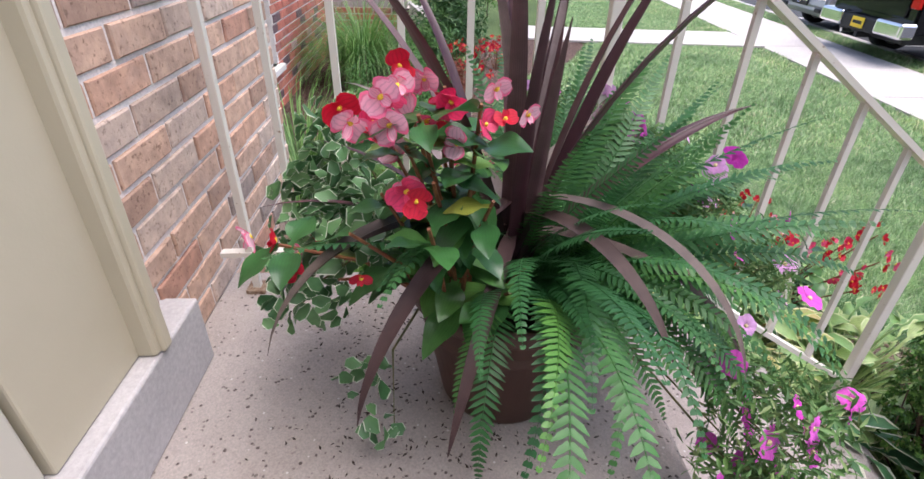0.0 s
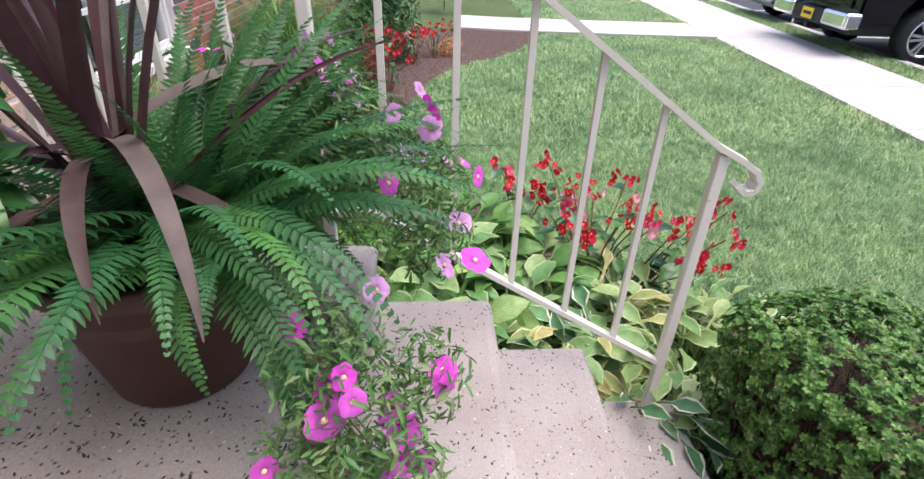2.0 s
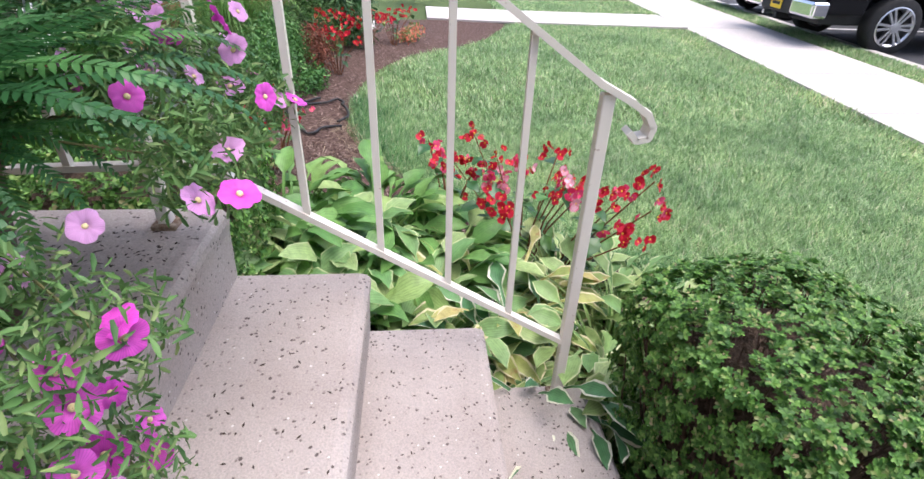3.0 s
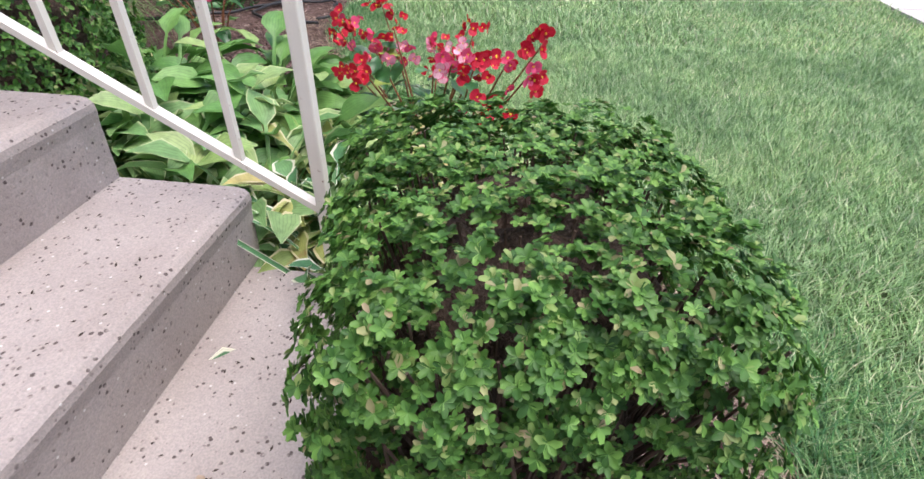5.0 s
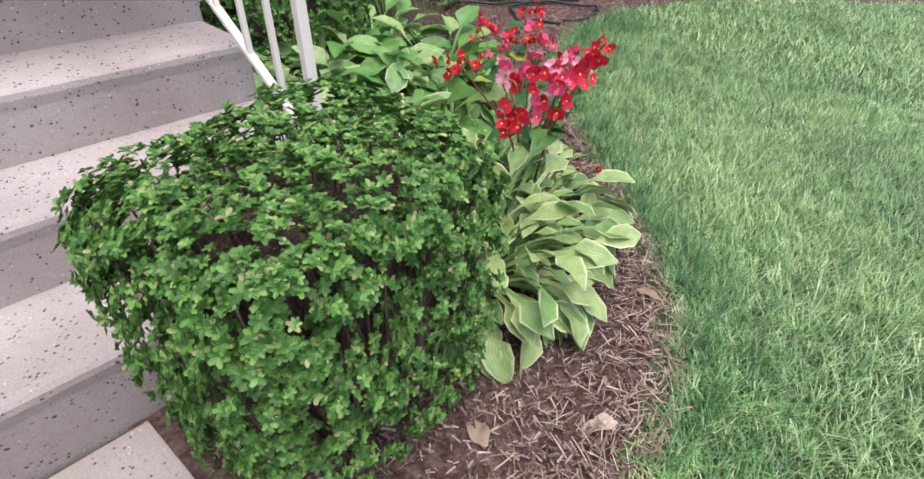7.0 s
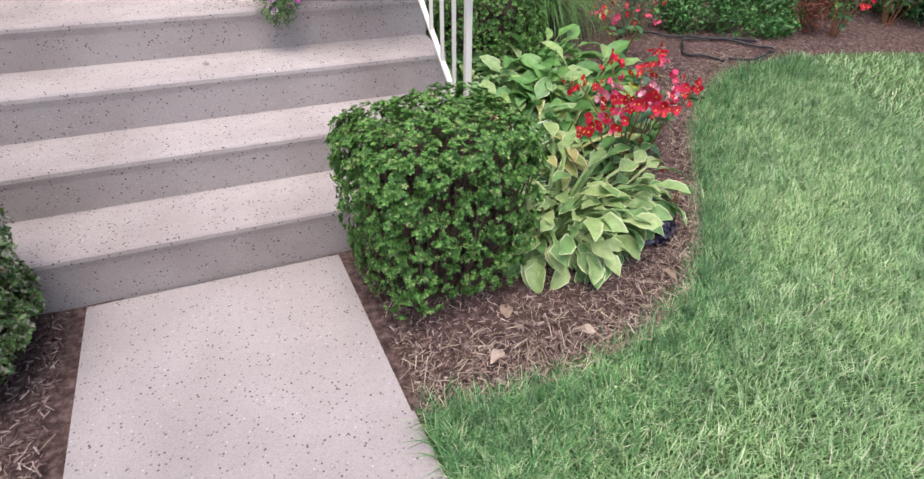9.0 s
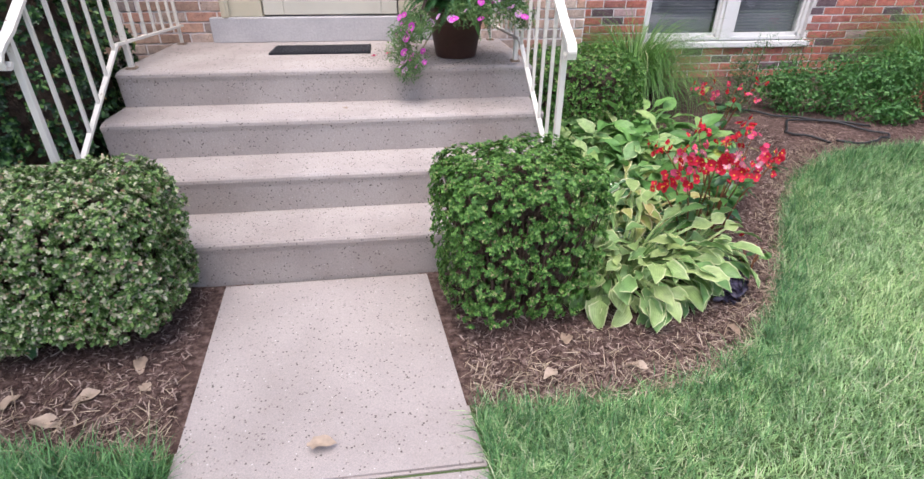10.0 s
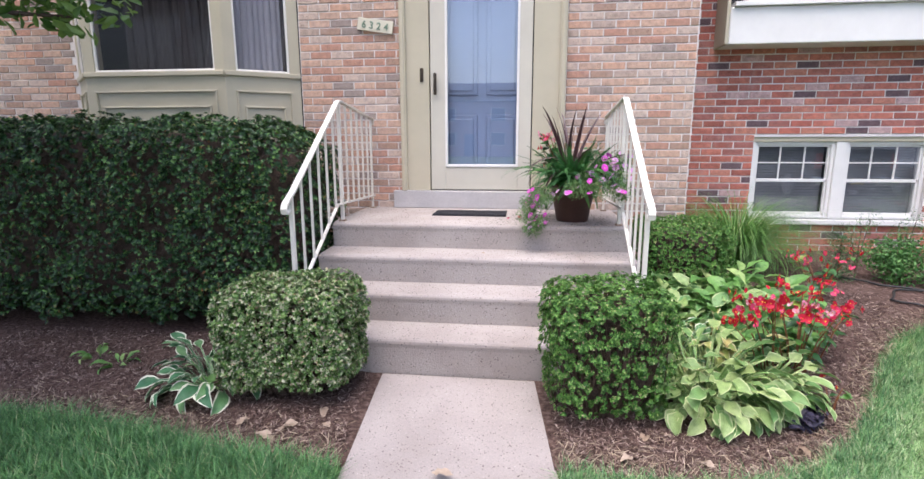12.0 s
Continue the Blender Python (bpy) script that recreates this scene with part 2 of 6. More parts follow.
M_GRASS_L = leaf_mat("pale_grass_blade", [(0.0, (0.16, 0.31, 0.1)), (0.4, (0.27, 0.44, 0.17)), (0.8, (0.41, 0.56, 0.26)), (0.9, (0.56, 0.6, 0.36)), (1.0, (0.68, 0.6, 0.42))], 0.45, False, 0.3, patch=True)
# Long dark grass; also colours the left lawn, where it holds tree shade.
M_GRASS_D = leaf_mat("long_and_shaded_grass_blade", [(0.0, (0.04, 0.13, 0.045)), (0.5, (0.09, 0.24, 0.075)), (0.9, (0.17, 0.36, 0.12)), (1.0, (0.4, 0.42, 0.24))], 0.45, False, 0.3, patch=True)
M_BOX = leaf_mat("bush_leaf", [(0.0, (0.034, 0.105, 0.02)), (0.45, (0.08, 0.195, 0.038)), (0.88, (0.17, 0.345, 0.07)), (0.95, (0.28, 0.36, 0.12)), (1.0, (0.38, 0.3, 0.18))], 0.45, False, 0.28, 0.28)
M_BOXL = leaf_mat("bush_leaf_olive", [(0.0, (0.05, 0.11, 0.03)), (0.4, (0.12, 0.23, 0.055)), (0.66, (0.22, 0.34, 0.1)), (0.76, (0.4, 0.42, 0.26)), (0.92, (0.5, 0.48, 0.34)), (1.0, (0.34, 0.22, 0.13))], 0.4, False, 0.2)
M_HEDGE = leaf_mat("hedge_leaf", [(0.0, (0.008, 0.03, 0.01)), (0.5, (0.022, 0.07, 0.02)), (0.8, (0.07, 0.165, 0.04)), (0.96, (0.16, 0.31, 0.08)), (1.0, (0.24, 0.1, 0.04))], 0.35, False, 0.15, patch=True)
# Dark brown of the bush cores: shade between twigs put into the colour.
M_INNER = grainy("twig_shade_colour", (0.045, 0.03, 0.022), (0.13, 0.085, 0.06), 25, 0.95, 90, 0.5, 0.8, 0.02)


# ---- mesh helpers ----
def part(name, bm, material, parent=None, label=""):
    """Links a bmesh as one mesh object, under a thing or a part if given."""
    me = bpy.data.meshes.new(name)
    bm.to_mesh(me)
    bm.free()
    return part_mesh(name, me, material, parent, label)


def part_mesh(name, me, material, parent=None, label=""):
    if material is not None and not me.materials:
        me.materials.append(material)
    ob = new(name, me)
    if parent is not None:
        ob.parent = parent
    if label:
        ob["label"] = label
    return ob


def smooth(ob):
    ob.data.polygons.foreach_set("use_smooth", [True] * len(ob.data.polygons))
    return ob


def empty(name, loc=(0, 0, 0), rz=0.0):
    ob = new(name)
    ob.matrix_world = pose(*loc, 0, 0, rz)
    return ob


def box_bm(x0, x1, y0, y1, z0, z1, bevel=0.0, bm=None, seg=2):
    own = bm or bmesh.new()
    r = bmesh.ops.create_cube(own, size=1.0)
    for v in r["verts"]:
        v.co = Vector((x0 + (v.co.x + 0.5) * (x1 - x0), y0 + (v.co.y + 0.5) * (y1 - y0), z0 + (v.co.z + 0.5) * (z1 - z0)))
    if bevel > 0:
        es = list({e for v in r["verts"] for e in v.link_edges})
        bmesh.ops.bevel(own, geom=es, offset=bevel, segments=seg, affect="EDGES", profile=0.5)
    return own


def bar_bm(a, b, w, h, bm=None):
    """A square bar from a to b, w wide across and h deep."""
    own = bm or bmesh.new()
    a, b = Vector(a), Vector(b)
    d = (b - a).normalized()
    up = Vector((0, 0, 1)) if abs(d.z) < 0.95 else Vector((0, 1, 0))
    s = d.cross(up).normalized()
    u = s.cross(d).normalized()
    vs = [own.verts.new(p + s * (w / 2 * i) + u * (h / 2 * j)) for p in (a, b) for i, j in ((-1, -1), (1, -1), (1, 1), (-1, 1))]
    for f in ((0, 1, 2, 3), (7, 6, 5, 4), (0, 4, 5, 1), (1, 5, 6, 2), (2, 6, 7, 3), (3, 7, 4, 0)):
        own.faces.new([vs[k] for k in f])
    bmesh.ops.recalc_face_normals(own, faces=own.faces)
    return own


def tube_bm(points, radii, seg=7, bm=None, flat=1.0):
    own = bm or bmesh.new()
    pts = [Vector(p) for p in points]
    rings = []
    for k, p in enumerate(pts):
        d = (pts[min(k + 1, len(pts) - 1)] - pts[max(k - 1, 0)]).normalized()
        ref = Vector((0, 0, 1)) if abs(d.z) < 0.9 else Vector((1, 0, 0))
        s = d.cross(ref).normalized()
        u = s.cross(d)
        r = radii[k] if hasattr(radii, "__len__") else radii
        rings.append([own.verts.new(p + s * (r * math.cos(2 * math.pi * i / seg)) + u * (r * flat * math.sin(2 * math.pi * i / seg))) for i in range(seg)])
    for r0, r1 in zip(rings, rings[1:]):
        for i in range(seg):
            own.faces.new((r0[i], r0[(i + 1) % seg], r1[(i + 1) % seg], r1[i]))
    own.faces.new(rings[0][::-1])
    own.faces.new(rings[-1])
    return own


def lathe_bm(profile, seg=32, bm=None, axis="z", origin=(0, 0, 0)):
    own = bm or bmesh.new()
    rings = []
    for r, h in profile:
        ring = []
        for i in range(seg):
            c, s_ = r * math.cos(2 * math.pi * i / seg), r * math.sin(2 * math.pi * i / seg)
            p = (c, s_, h) if axis == "z" else (h, c, s_)
            ring.append(own.verts.new(Vector(p) + Vector(origin)))
        rings.append(ring)
    for r0, r1 in zip(rings, rings[1:]):
        for i in range(seg):
            own.faces.new((r0[i], r0[(i + 1) % seg], r1[(i + 1) % seg], r1[i]))
    return own


def prism_bm(poly, x0, x1, bm=None):
    """A profile of (y, z) points drawn out along x."""
    own = bm or bmesh.new()
    a = [own.verts.new((x0, y, z)) for y, z in poly]
    b = [own.verts.new((x1, y, z)) for y, z in poly]
    n = len(poly)
    own.faces.new(a)
    own.faces.new(b[::-1])
    for i in range(n):
        own.faces.new((a[i], b[i], b[(i + 1) % n], a[(i + 1) % n]))
    bmesh.ops.recalc_face_normals(own, faces=own.faces)
    return own


def array_mesh(name, verts, faces, uv=None):
    """A mesh from arrays: verts n x 3, faces m x k, uv per vertex."""
    me = bpy.data.meshes.new(name)
    verts, faces = np.asarray(verts, dtype=np.float32), np.asarray(faces, dtype=np.int32)
    m, k = faces.shape
    me.vertices.add(len(verts))
    me.vertices.foreach_set("co", verts.ravel())
    me.loops.add(m * k)
    me.loops.foreach_set("vertex_index", faces.ravel())
    me.polygons.add(m)
    me.polygons.foreach_set("loop_start", np.arange(0, m * k, k, dtype=np.int32))
    me.polygons.foreach_set("loop_total", np.full(m, k, dtype=np.int32))
    if uv is not None:
        layer = me.uv_layers.new(name="UVMap")
        layer.data.foreach_set("uv", np.asarray(uv, dtype=np.float32)[faces.ravel()].ravel())
    me.update(calc_edges=True)
    return me


def frames_from(normals, spin, rng):
    """Rotation matrices whose z is the normal, turned round it by spin."""
    n = normals / np.linalg.norm(normals, axis=1, keepdims=True)
    ref = np.where(np.abs(n[:, 2:3]) < 0.9, np.array([[0.0, 0, 1]]), np.array([[1.0, 0, 0]]))
    x = np.cross(ref, n)
    x /= np.linalg.norm(x, axis=1, keepdims=True)
    y = np.cross(n, x)
    c, s_ = np.cos(spin)[:, None], np.sin(spin)[:, None]
    return np.stack([c * x + s_ * y, -s_ * x + c * y, n], axis=2)


def scatter(tv, tf, rot, loc, scale, uv=None):
    """Copies of a small template, joined: returns verts, faces, uv."""
    tv = np.asarray(tv, dtype=np.float64)
    n, k = len(loc), len(tv)
    v = np.einsum("nij,kj->nki", rot * np.asarray(scale)[:, None, None], tv) + np.asarray(loc)[:, None, :]
    f = np.asarray(tf)[None] + (np.arange(n) * k)[:, None, None]
    return v.reshape(-1, 3), f.reshape(-1, f.shape[-1]), None if uv is None else np.tile(np.asarray(uv), (n, 1))


def small_leaf(length, width, fold=0.25, droop=0.15):
    """A folded leaf blade along +x, arching down."""
    tv, uv = [], []
    for k, t in enumerate((0.0, 0.58, 1.0)):
        w = width * (0.22, 1.0, 0.55)[k] / 2
        z = -droop * length * t * t
        for side in (-1, 0, 1):
            tv.append((length * t, w * side, z + abs(side) * w * fold * 2))
            uv.append((0.5 + 0.5 * side, t))
    tf = [(3 * k + j, 3 * k + j + 1, 3 * k + j + 4, 3 * k + j + 3) for k in range(2) for j in range(2)]
    return np.array(tv), np.array(tf), np.array(uv)


def rosette(n, length, width, tilt, rng):
    """A tuft of n leaves round the z axis, rising by tilt."""
    lv, lf, lu = small_leaf(length, width)
    vs, fs = [], []
    for k in range(n):
        a, e = 2 * math.pi * k / n + rng.uniform(-0.3, 0.3), tilt + rng.uniform(-0.3, 0.3)
        m = np.array(Euler((0, -e, a)).to_matrix())
        fs.append(lf + len(vs) * len(lv))
        vs.append(lv @ m.T * rng.uniform(0.75, 1.15))
    return np.concatenate(vs), np.concatenate(fs)


def soft_box_points(rng, n, hx, hy, z0, z1, power=5.0, lumps=0.03, freq=5.0):
    """Points and outward normals over a rounded clipped box (top and sides)."""
    d = rng.normal(size=(n, 3))
    hz = (z1 - z0) / 2
    half = np.array([hx, hy, hz])
    face = rng.random(n)
    areas = np.array([4 * hx * hy, 4 * hx * hz * 2, 4 * hy * hz * 2])
    areas = np.cumsum(areas / areas.sum())
    p = rng.uniform(-1, 1, size=(n, 3))
    top, fy = face < areas[0], (face >= areas[0]) & (face < areas[1])
    fx = face >= areas[1]
    p[top, 2] = 1
    p[fy, 1] = np.sign(p[fy, 1])
    p[fx, 0] = np.sign(p[fx, 0])
    norm = (np.abs(p) ** power).sum(axis=1) ** (1 / power)
    q = p / norm[:, None]
    nn = np.sign(q) * np.abs(q) ** (power - 1) / half
    nn /= np.linalg.norm(nn, axis=1, keepdims=True)
    pts = q * half
    pts[:, 2] += z0 + hz
    lump = np.array([noise.noise(Vector(v) * freq) for v in pts]) * lumps
    return pts + nn * lump[:, None], nn


def clipped_bush(name, loc, hx, hy, z0, z1, mat, n_out, leaf_len, label, seed, category="bush", n_leaf=6, rz=0.0, keep=None, gap=0.0, twigs=60, lumps=0.03, freq=5.0, rise_gap=0.0, taper=1.0):
    """A clipped shrub: tufts of small leaves over a solid core coloured as shaded twigs, with bare stems below."""
    rng = np.random.default_rng(seed)
    thing = tagged(empty(name, loc, rz), label, category)
    tv, tf = rosette(n_leaf, leaf_len, leaf_len * 0.62, 0.5, rng)
    allv, allf, base = [], [], 0
    for depth, count, size in ((0.0, n_out, 1.0), (0.035, n_out // 2, 1.0), (0.08, n_out // 3, 1.0)):
        p, nn = soft_box_points(rng, count, hx, hy, z0, z1, 6.0, lumps, freq)
        p[:, :2] *= (taper + (1 - taper) * (p[:, 2] - z0) / (z1 - z0))[:, None]
        p = p - nn * (depth + rng.uniform(-0.02, 0.02, size=(count, 1)))
        if gap:
            hole = np.array([noise.noise(Vector(v) * 23.0 + Vector((seed, 0, 0))) for v in p])
            ok = hole < gap + rise_gap * ((p[:, 2] - z0) / (z1 - z0) - 0.5)
            p, nn = p[ok], nn[ok]
        if keep is not None:
            ok = keep(p + np.array(loc))
            p, nn = p[ok], nn[ok]
        nn = nn + rng.normal(size=nn.shape) * 0.35 + np.array([0, 0, 0.35])
        r = frames_from(nn, rng.uniform(0, 6.28, len(p)), rng)
        v, f, _ = scatter(tv, tf, r, p, rng.uniform(0.7, 1.2, len(p)) * size)
        allv.append(v)
        allf.append(f + base)
        base += len(v)
    leaves = part_mesh("foliage", array_mesh("foliage", np.concatenate(allv), np.concatenate(allf)), mat, thing)
    leaves["kind"] = "stuff"
    # Solid lump whose dark colour stands for the shade inside the bush.
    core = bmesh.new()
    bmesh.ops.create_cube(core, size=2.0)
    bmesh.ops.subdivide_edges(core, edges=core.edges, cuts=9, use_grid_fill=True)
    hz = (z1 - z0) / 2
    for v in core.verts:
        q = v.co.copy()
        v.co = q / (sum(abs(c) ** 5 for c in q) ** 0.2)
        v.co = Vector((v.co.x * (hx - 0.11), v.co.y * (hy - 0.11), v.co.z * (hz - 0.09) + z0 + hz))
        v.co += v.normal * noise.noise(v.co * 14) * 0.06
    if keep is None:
        smooth(part("dark_core", core, M_INNER, thing, "solid dark brown core, shade between twigs put into its colour"))
    else:
        core.free()
    stems = bmesh.new()
    for _ in range(twigs):
        a, b = rng.uniform(-0.75, 0.75, 2)
        p0 = Vector((a * hx * 0.5, b * hy * 0.5, 0.0))
        p1 = Vector((a * hx * 1.15, b * hy * 1.15, z0 + (z1 - z0) * rng.uniform(0.5, 0.95)))
        mid = p0.lerp(p1, 0.5) + Vector(rng.normal(size=3) * 0.03)
        tube_bm([p0, mid, p1], [0.006, 0.004, 0.002], 5, stems)
    part("bare_stem", stems, M_TWIG, thing, "thin bare brown stems")["kind"] = "stuff"
    return thing


# ---- ground ----
STREET = -0.075


EDGE_RX = [0.4, 0.6, 1.0, 1.4, 1.75, 2.05, 2.4, 2.7, 3.0, 3.5, 4.2, 4.9, 5.6, 6.3, 7.0, 7.8, 9.0, 30.0]
EDGE_RY = [-0.8, -0.82, -0.84, -0.8, -0.64, -0.38, 0.05, 0.48, 0.8, 1.05, 1.1, 1.02, 0.86, 0.6, 0.22, -0.4, -0.9, -1.0]
EDGE_LX = [-30.0, -5.0, -2.2, -1.6, -1.16, -0.5, -0.3]
EDGE_LY = [-0.57, -0.6, -0.63, -0.7, -0.8, -0.9, -0.9]


def bed_right_edge(x):
    """The lawn's edge of the planting bed beside the steps: y at x."""
    return float(np.interp(x, EDGE_RX, EDGE_RY))


def bed_left_edge(x):
    return float(np.interp(x, EDGE_LX, EDGE_LY))


def walk_mid(y):
    """The front walk leans a little to one side as it leaves the steps."""
    return -0.03 - 0.088 * (y - 0.07)


def rise(x, y):
    """Height of the soil: level by the walk, banked up against the neighbour's wall."""
    k = min(max((x - 1.2) / 0.8, 0), 1) * min(max((8.4 - x) / 1.4, 0), 1)
    return -0.05 + k * (min(max((y - 0.1) / 1.3, 0), 1) * 0.27 + min(max((y - 1.4) / 1.3, 0), 1) * 0.05)


def in_bed(x, y):
    if abs(x - walk_mid(y)) < 0.55 and y < 0.1:
        return False
    return y > (bed_right_edge(x) if x > 0 else bed_left_edge(x))


# one sheet of ground out to the horizon, fine near the house
bm = bmesh.new()
gx = sorted(set([-400, -150, -60, -30, -15] + [round(-8 + 0.25 * i, 2) for i in range(90)] + [18, 24, 40, 80, 180, 400]))
gy = sorted(set([-400, -150, -60, -30, -15] + [round(-8 + 0.25 * i, 2) for i in range(48)] + [6, 10, 30, 100, 400]))
rows = [[bm.verts.new((x, y, rise(x, y) if y < 4.5 else 0.0)) for x in gx] for y in gy]
for row in rows:
    for v in row:
        if v.co.y < -5.37 + STREET * v.co.x:
            v.co.z -= 0.14
for i, x in enumerate(gx):
    line = -5.37 + STREET * x
    j = min(range(len(gy)), key=lambda q: abs(gy[q] - line))
    if 0 < j and abs(gy[j] - line) < 0.2:
        rows[j][i].co.y, rows[j - 1][i].co.y = line, line - 0.05
        rows[j][i].co.z, rows[j - 1][i].co.z = rise(x, line), rise(x, line) - 0.14
for j in range(len(gy) - 1):
    for i in range(len(gx) - 1):
        bm.faces.new((rows[j][i], rows[j][i + 1], rows[j + 1][i + 1], rows[j + 1][i]))
tagged(smooth(part("ground", bm, M_TURF)), "green lawn turf over level ground", "lawn", "", "structure")


def bed_mesh(name, x_list, edge, y_far, label):
    bm = bmesh.new()
    cols = []
    for x in x_list:
        y0 = edge(x)
        n = 26
        cols.append([bm.verts.new((x, y0 + (y_far - y0) * j / n, 0)) for j in range(n + 1)])
    for col in cols:
        for j, v in enumerate(col):
            lip = min(j / 2.0, 1.0)
            v.co.z = rise(v.co.x, v.co.y) + lip * 0.022 + noise.noise(v.co * 6) * 0.012 * lip - 0.004 * (1 - lip)
            if abs(v.co.x - walk_mid(v.co.y)) < 0.6 and v.co.y < 0.12:
                v.co.z = -0.043
    for a, b in zip(cols, cols[1:]):
        for j in range(26):
            bm.faces.new((a[j], b[j], b[j + 1], a[j + 1]))
    return tagged(smooth(part(name, bm, M_MULCH)), label, "mulch bed", "", "structure")


bed_mesh("mulch_bed_right", [0.42 + 0.1 * i for i in range(90)], bed_right_edge, 3.0, "brown shredded bark mulch bed beside the steps")
bed_mesh("mulch_bed_left", [-7.0 + 0.1 * i for i in range(67)], bed_left_edge, 2.3, "brown shredded bark mulch bed under the hedge")

# ---- front walk, sidewalk, parking ----
front_walk = tagged(empty("front_walk", (0, 0, 0)), "pale speckled concrete front walk with cross joints", "walkway", "", "structure")
ends = [0.1, -1.08, -2.2, -3.2]
for a, b in zip(ends, ends[1:]):
    bm = bmesh.new()
    top = [(walk_mid(y) + s_ * 0.505, y - 0.006 * k, -0.035) for y, k in ((a, 1), (b, -1)) for s_ in (-1, 1)]
    vs = [bm.verts.new(p) for p in top] + [bm.verts.new((p[0], p[1], -0.14)) for p in top]
    for f in ((0, 1, 3, 2), (4, 6, 7, 5), (0, 4, 5, 1), (1, 5, 7, 3), (3, 7, 6, 2), (2, 6, 4, 0)):
        bm.faces.new([vs[k] for k in f])
    bmesh.ops.recalc_face_normals(bm, faces=bm.faces)
    bmesh.ops.bevel(bm, geom=[e for e in bm.edges if all(v.co.z > -0.1 for v in e.verts)], offset=0.01, segments=2, affect="EDGES")
    part("slab", bm, M_WALKC, front_walk)

SW0, SW1 = -3.2, -4.7
sidewalk = tagged(empty("sidewalk", (0, 0, 0)), "bright pale concrete sidewalk in long slabs", "sidewalk", "", "structure")
for k in range(-4, 14):
    x0, x1 = k * 1.5 + 0.006, k * 1.5 + 1.494
    bm = bmesh.new()
    top = [(x, y + STREET * x, -0.025) for x in (x0, x1) for y in (SW0, SW1)]
    vs = [bm.verts.new(p) for p in top] + [bm.verts.new((p[0], p[1], -0.14)) for p in top]
    for f in ((0, 1, 3, 2), (4, 6, 7, 5), (0, 4, 5, 1), (1, 5, 7, 3), (3, 7, 6, 2), (2, 6, 4, 0)):
        bm.faces.new([vs[q] for q in f])
    bmesh.ops.recalc_face_normals(bm, faces=bm.faces)
    part("slab", bm, M_SIDE, sidewalk)

bm = bmesh.new()
vs = [bm.verts.new((x, y + STREET * x, -0.11)) for x, y in ((-60, -5.43), (60, -5.43), (60, -18), (-60, -18))]
bm.faces.new(vs[::-1])
bmesh.ops.recalc_face_normals(bm, faces=bm.faces)
tagged(part("road", bm, M_ASPH), "dark grey asphalt parking lot", "asphalt", "", "structure")
kerb = tagged(empty("kerb", (0, 0, 0)), "pale concrete kerb along the parking lot", "kerb", "", "structure")
for k in range(-4, 8):
    bm = bmesh.new()
    x0, x1 = k * 2.5 + 0.005, k * 2.5 + 2.495
    vs = [bm.verts.new((x, y + STREET * x, z)) for z in (-0.03, -0.2) for x, y in ((x0, -5.3), (x1, -5.3), (x1, -5.45), (x0, -5.45))]
    for f in ((0, 1, 2, 3), (7, 6, 5, 4), (0, 4, 5, 1), (1, 5, 6, 2), (2, 6, 7, 3), (3, 7, 4, 0)):
        bm.faces.new([vs[q] for q in f])
    bmesh.ops.recalc_face_normals(bm, faces=bm.faces)
    part("kerb_stone", bm, M_SIDE, kerb)
for x in (6.55, 9.7, 12.8):
    bm = bmesh.new()
    vs = [bm.verts.new((x + dx, y + STREET * x, -0.105)) for dx, y in ((-0.05, -5.5), (0.05, -5.5), (0.05 - 0.35, -10.2), (-0.05 - 0.35, -10.2))]
    bm.faces.new(vs[::-1])
    bmesh.ops.recalc_face_normals(bm, faces=bm.faces)
    tagged(part("stall_line", bm, M_WHITE), "white painted stall line on asphalt", "road marking", "parking stall lines", "structure")

# neighbour's walk, crossing the lawn to the sidewalk
bm = bmesh.new()
pts = [(9.35, 0.4), (9.15, -0.5), (8.98, -2.0), (8.85, -3.86)]
cols = [[bm.verts.new((x + w, y, -0.03)) for w in (0.0, 1.3)] for x, y in pts]
for a, b in zip(cols, cols[1:]):
    bm.faces.new((a[0], b[0], b[1], a[1]))
ext = bmesh.ops.extrude_face_region(bm, geom=list(bm.faces))
for v in ext["geom"]:
    if isinstance(v, bmesh.types.BMVert):
        v.co.z = 0.0
bmesh.ops.recalc_face_normals(bm, faces=bm.faces)
tagged(part("neighbour_walk", bm, M_SIDE), "pale concrete walk to the neighbouring porch", "walkway", "", "structure")

# ---- steps ----
NOSE = [(1.055, 0.806), (0.728, 0.608), (0.415, 0.407), (0.088, 0.203)]
XL, XR = -1.2, 1.21


def step_bm(y_nose, z_top, y_back, z_bot, x0, x1):
    """One cast step: rounded nosing, riser leaning back a little."""
    prof = [(y_back, z_top), (y_nose + 0.03, z_top), (y_nose + 0.012, z_top - 0.004), (y_nose + 0.002, z_top - 0.014), (y_nose, z_top - 0.03), (y_nose + 0.006, z_top - 0.06), (y_nose + 0.022, z_bot), (y_back, z_bot)]
    bm = prism_bm(prof, x0, x1)
    bmesh.ops.bevel(bm, geom=[e for e in bm.edges if abs(e.verts[0].co.x - e.verts[1].co.x) < 1e-6 and (e.verts[0].co.z > z_bot + 0.02 or e.verts[1].co.z > z_bot + 0.02) and e.verts[0].co.y < y_back - 0.01], offset=0.012, segments=2, affect="EDGES")
    return bm


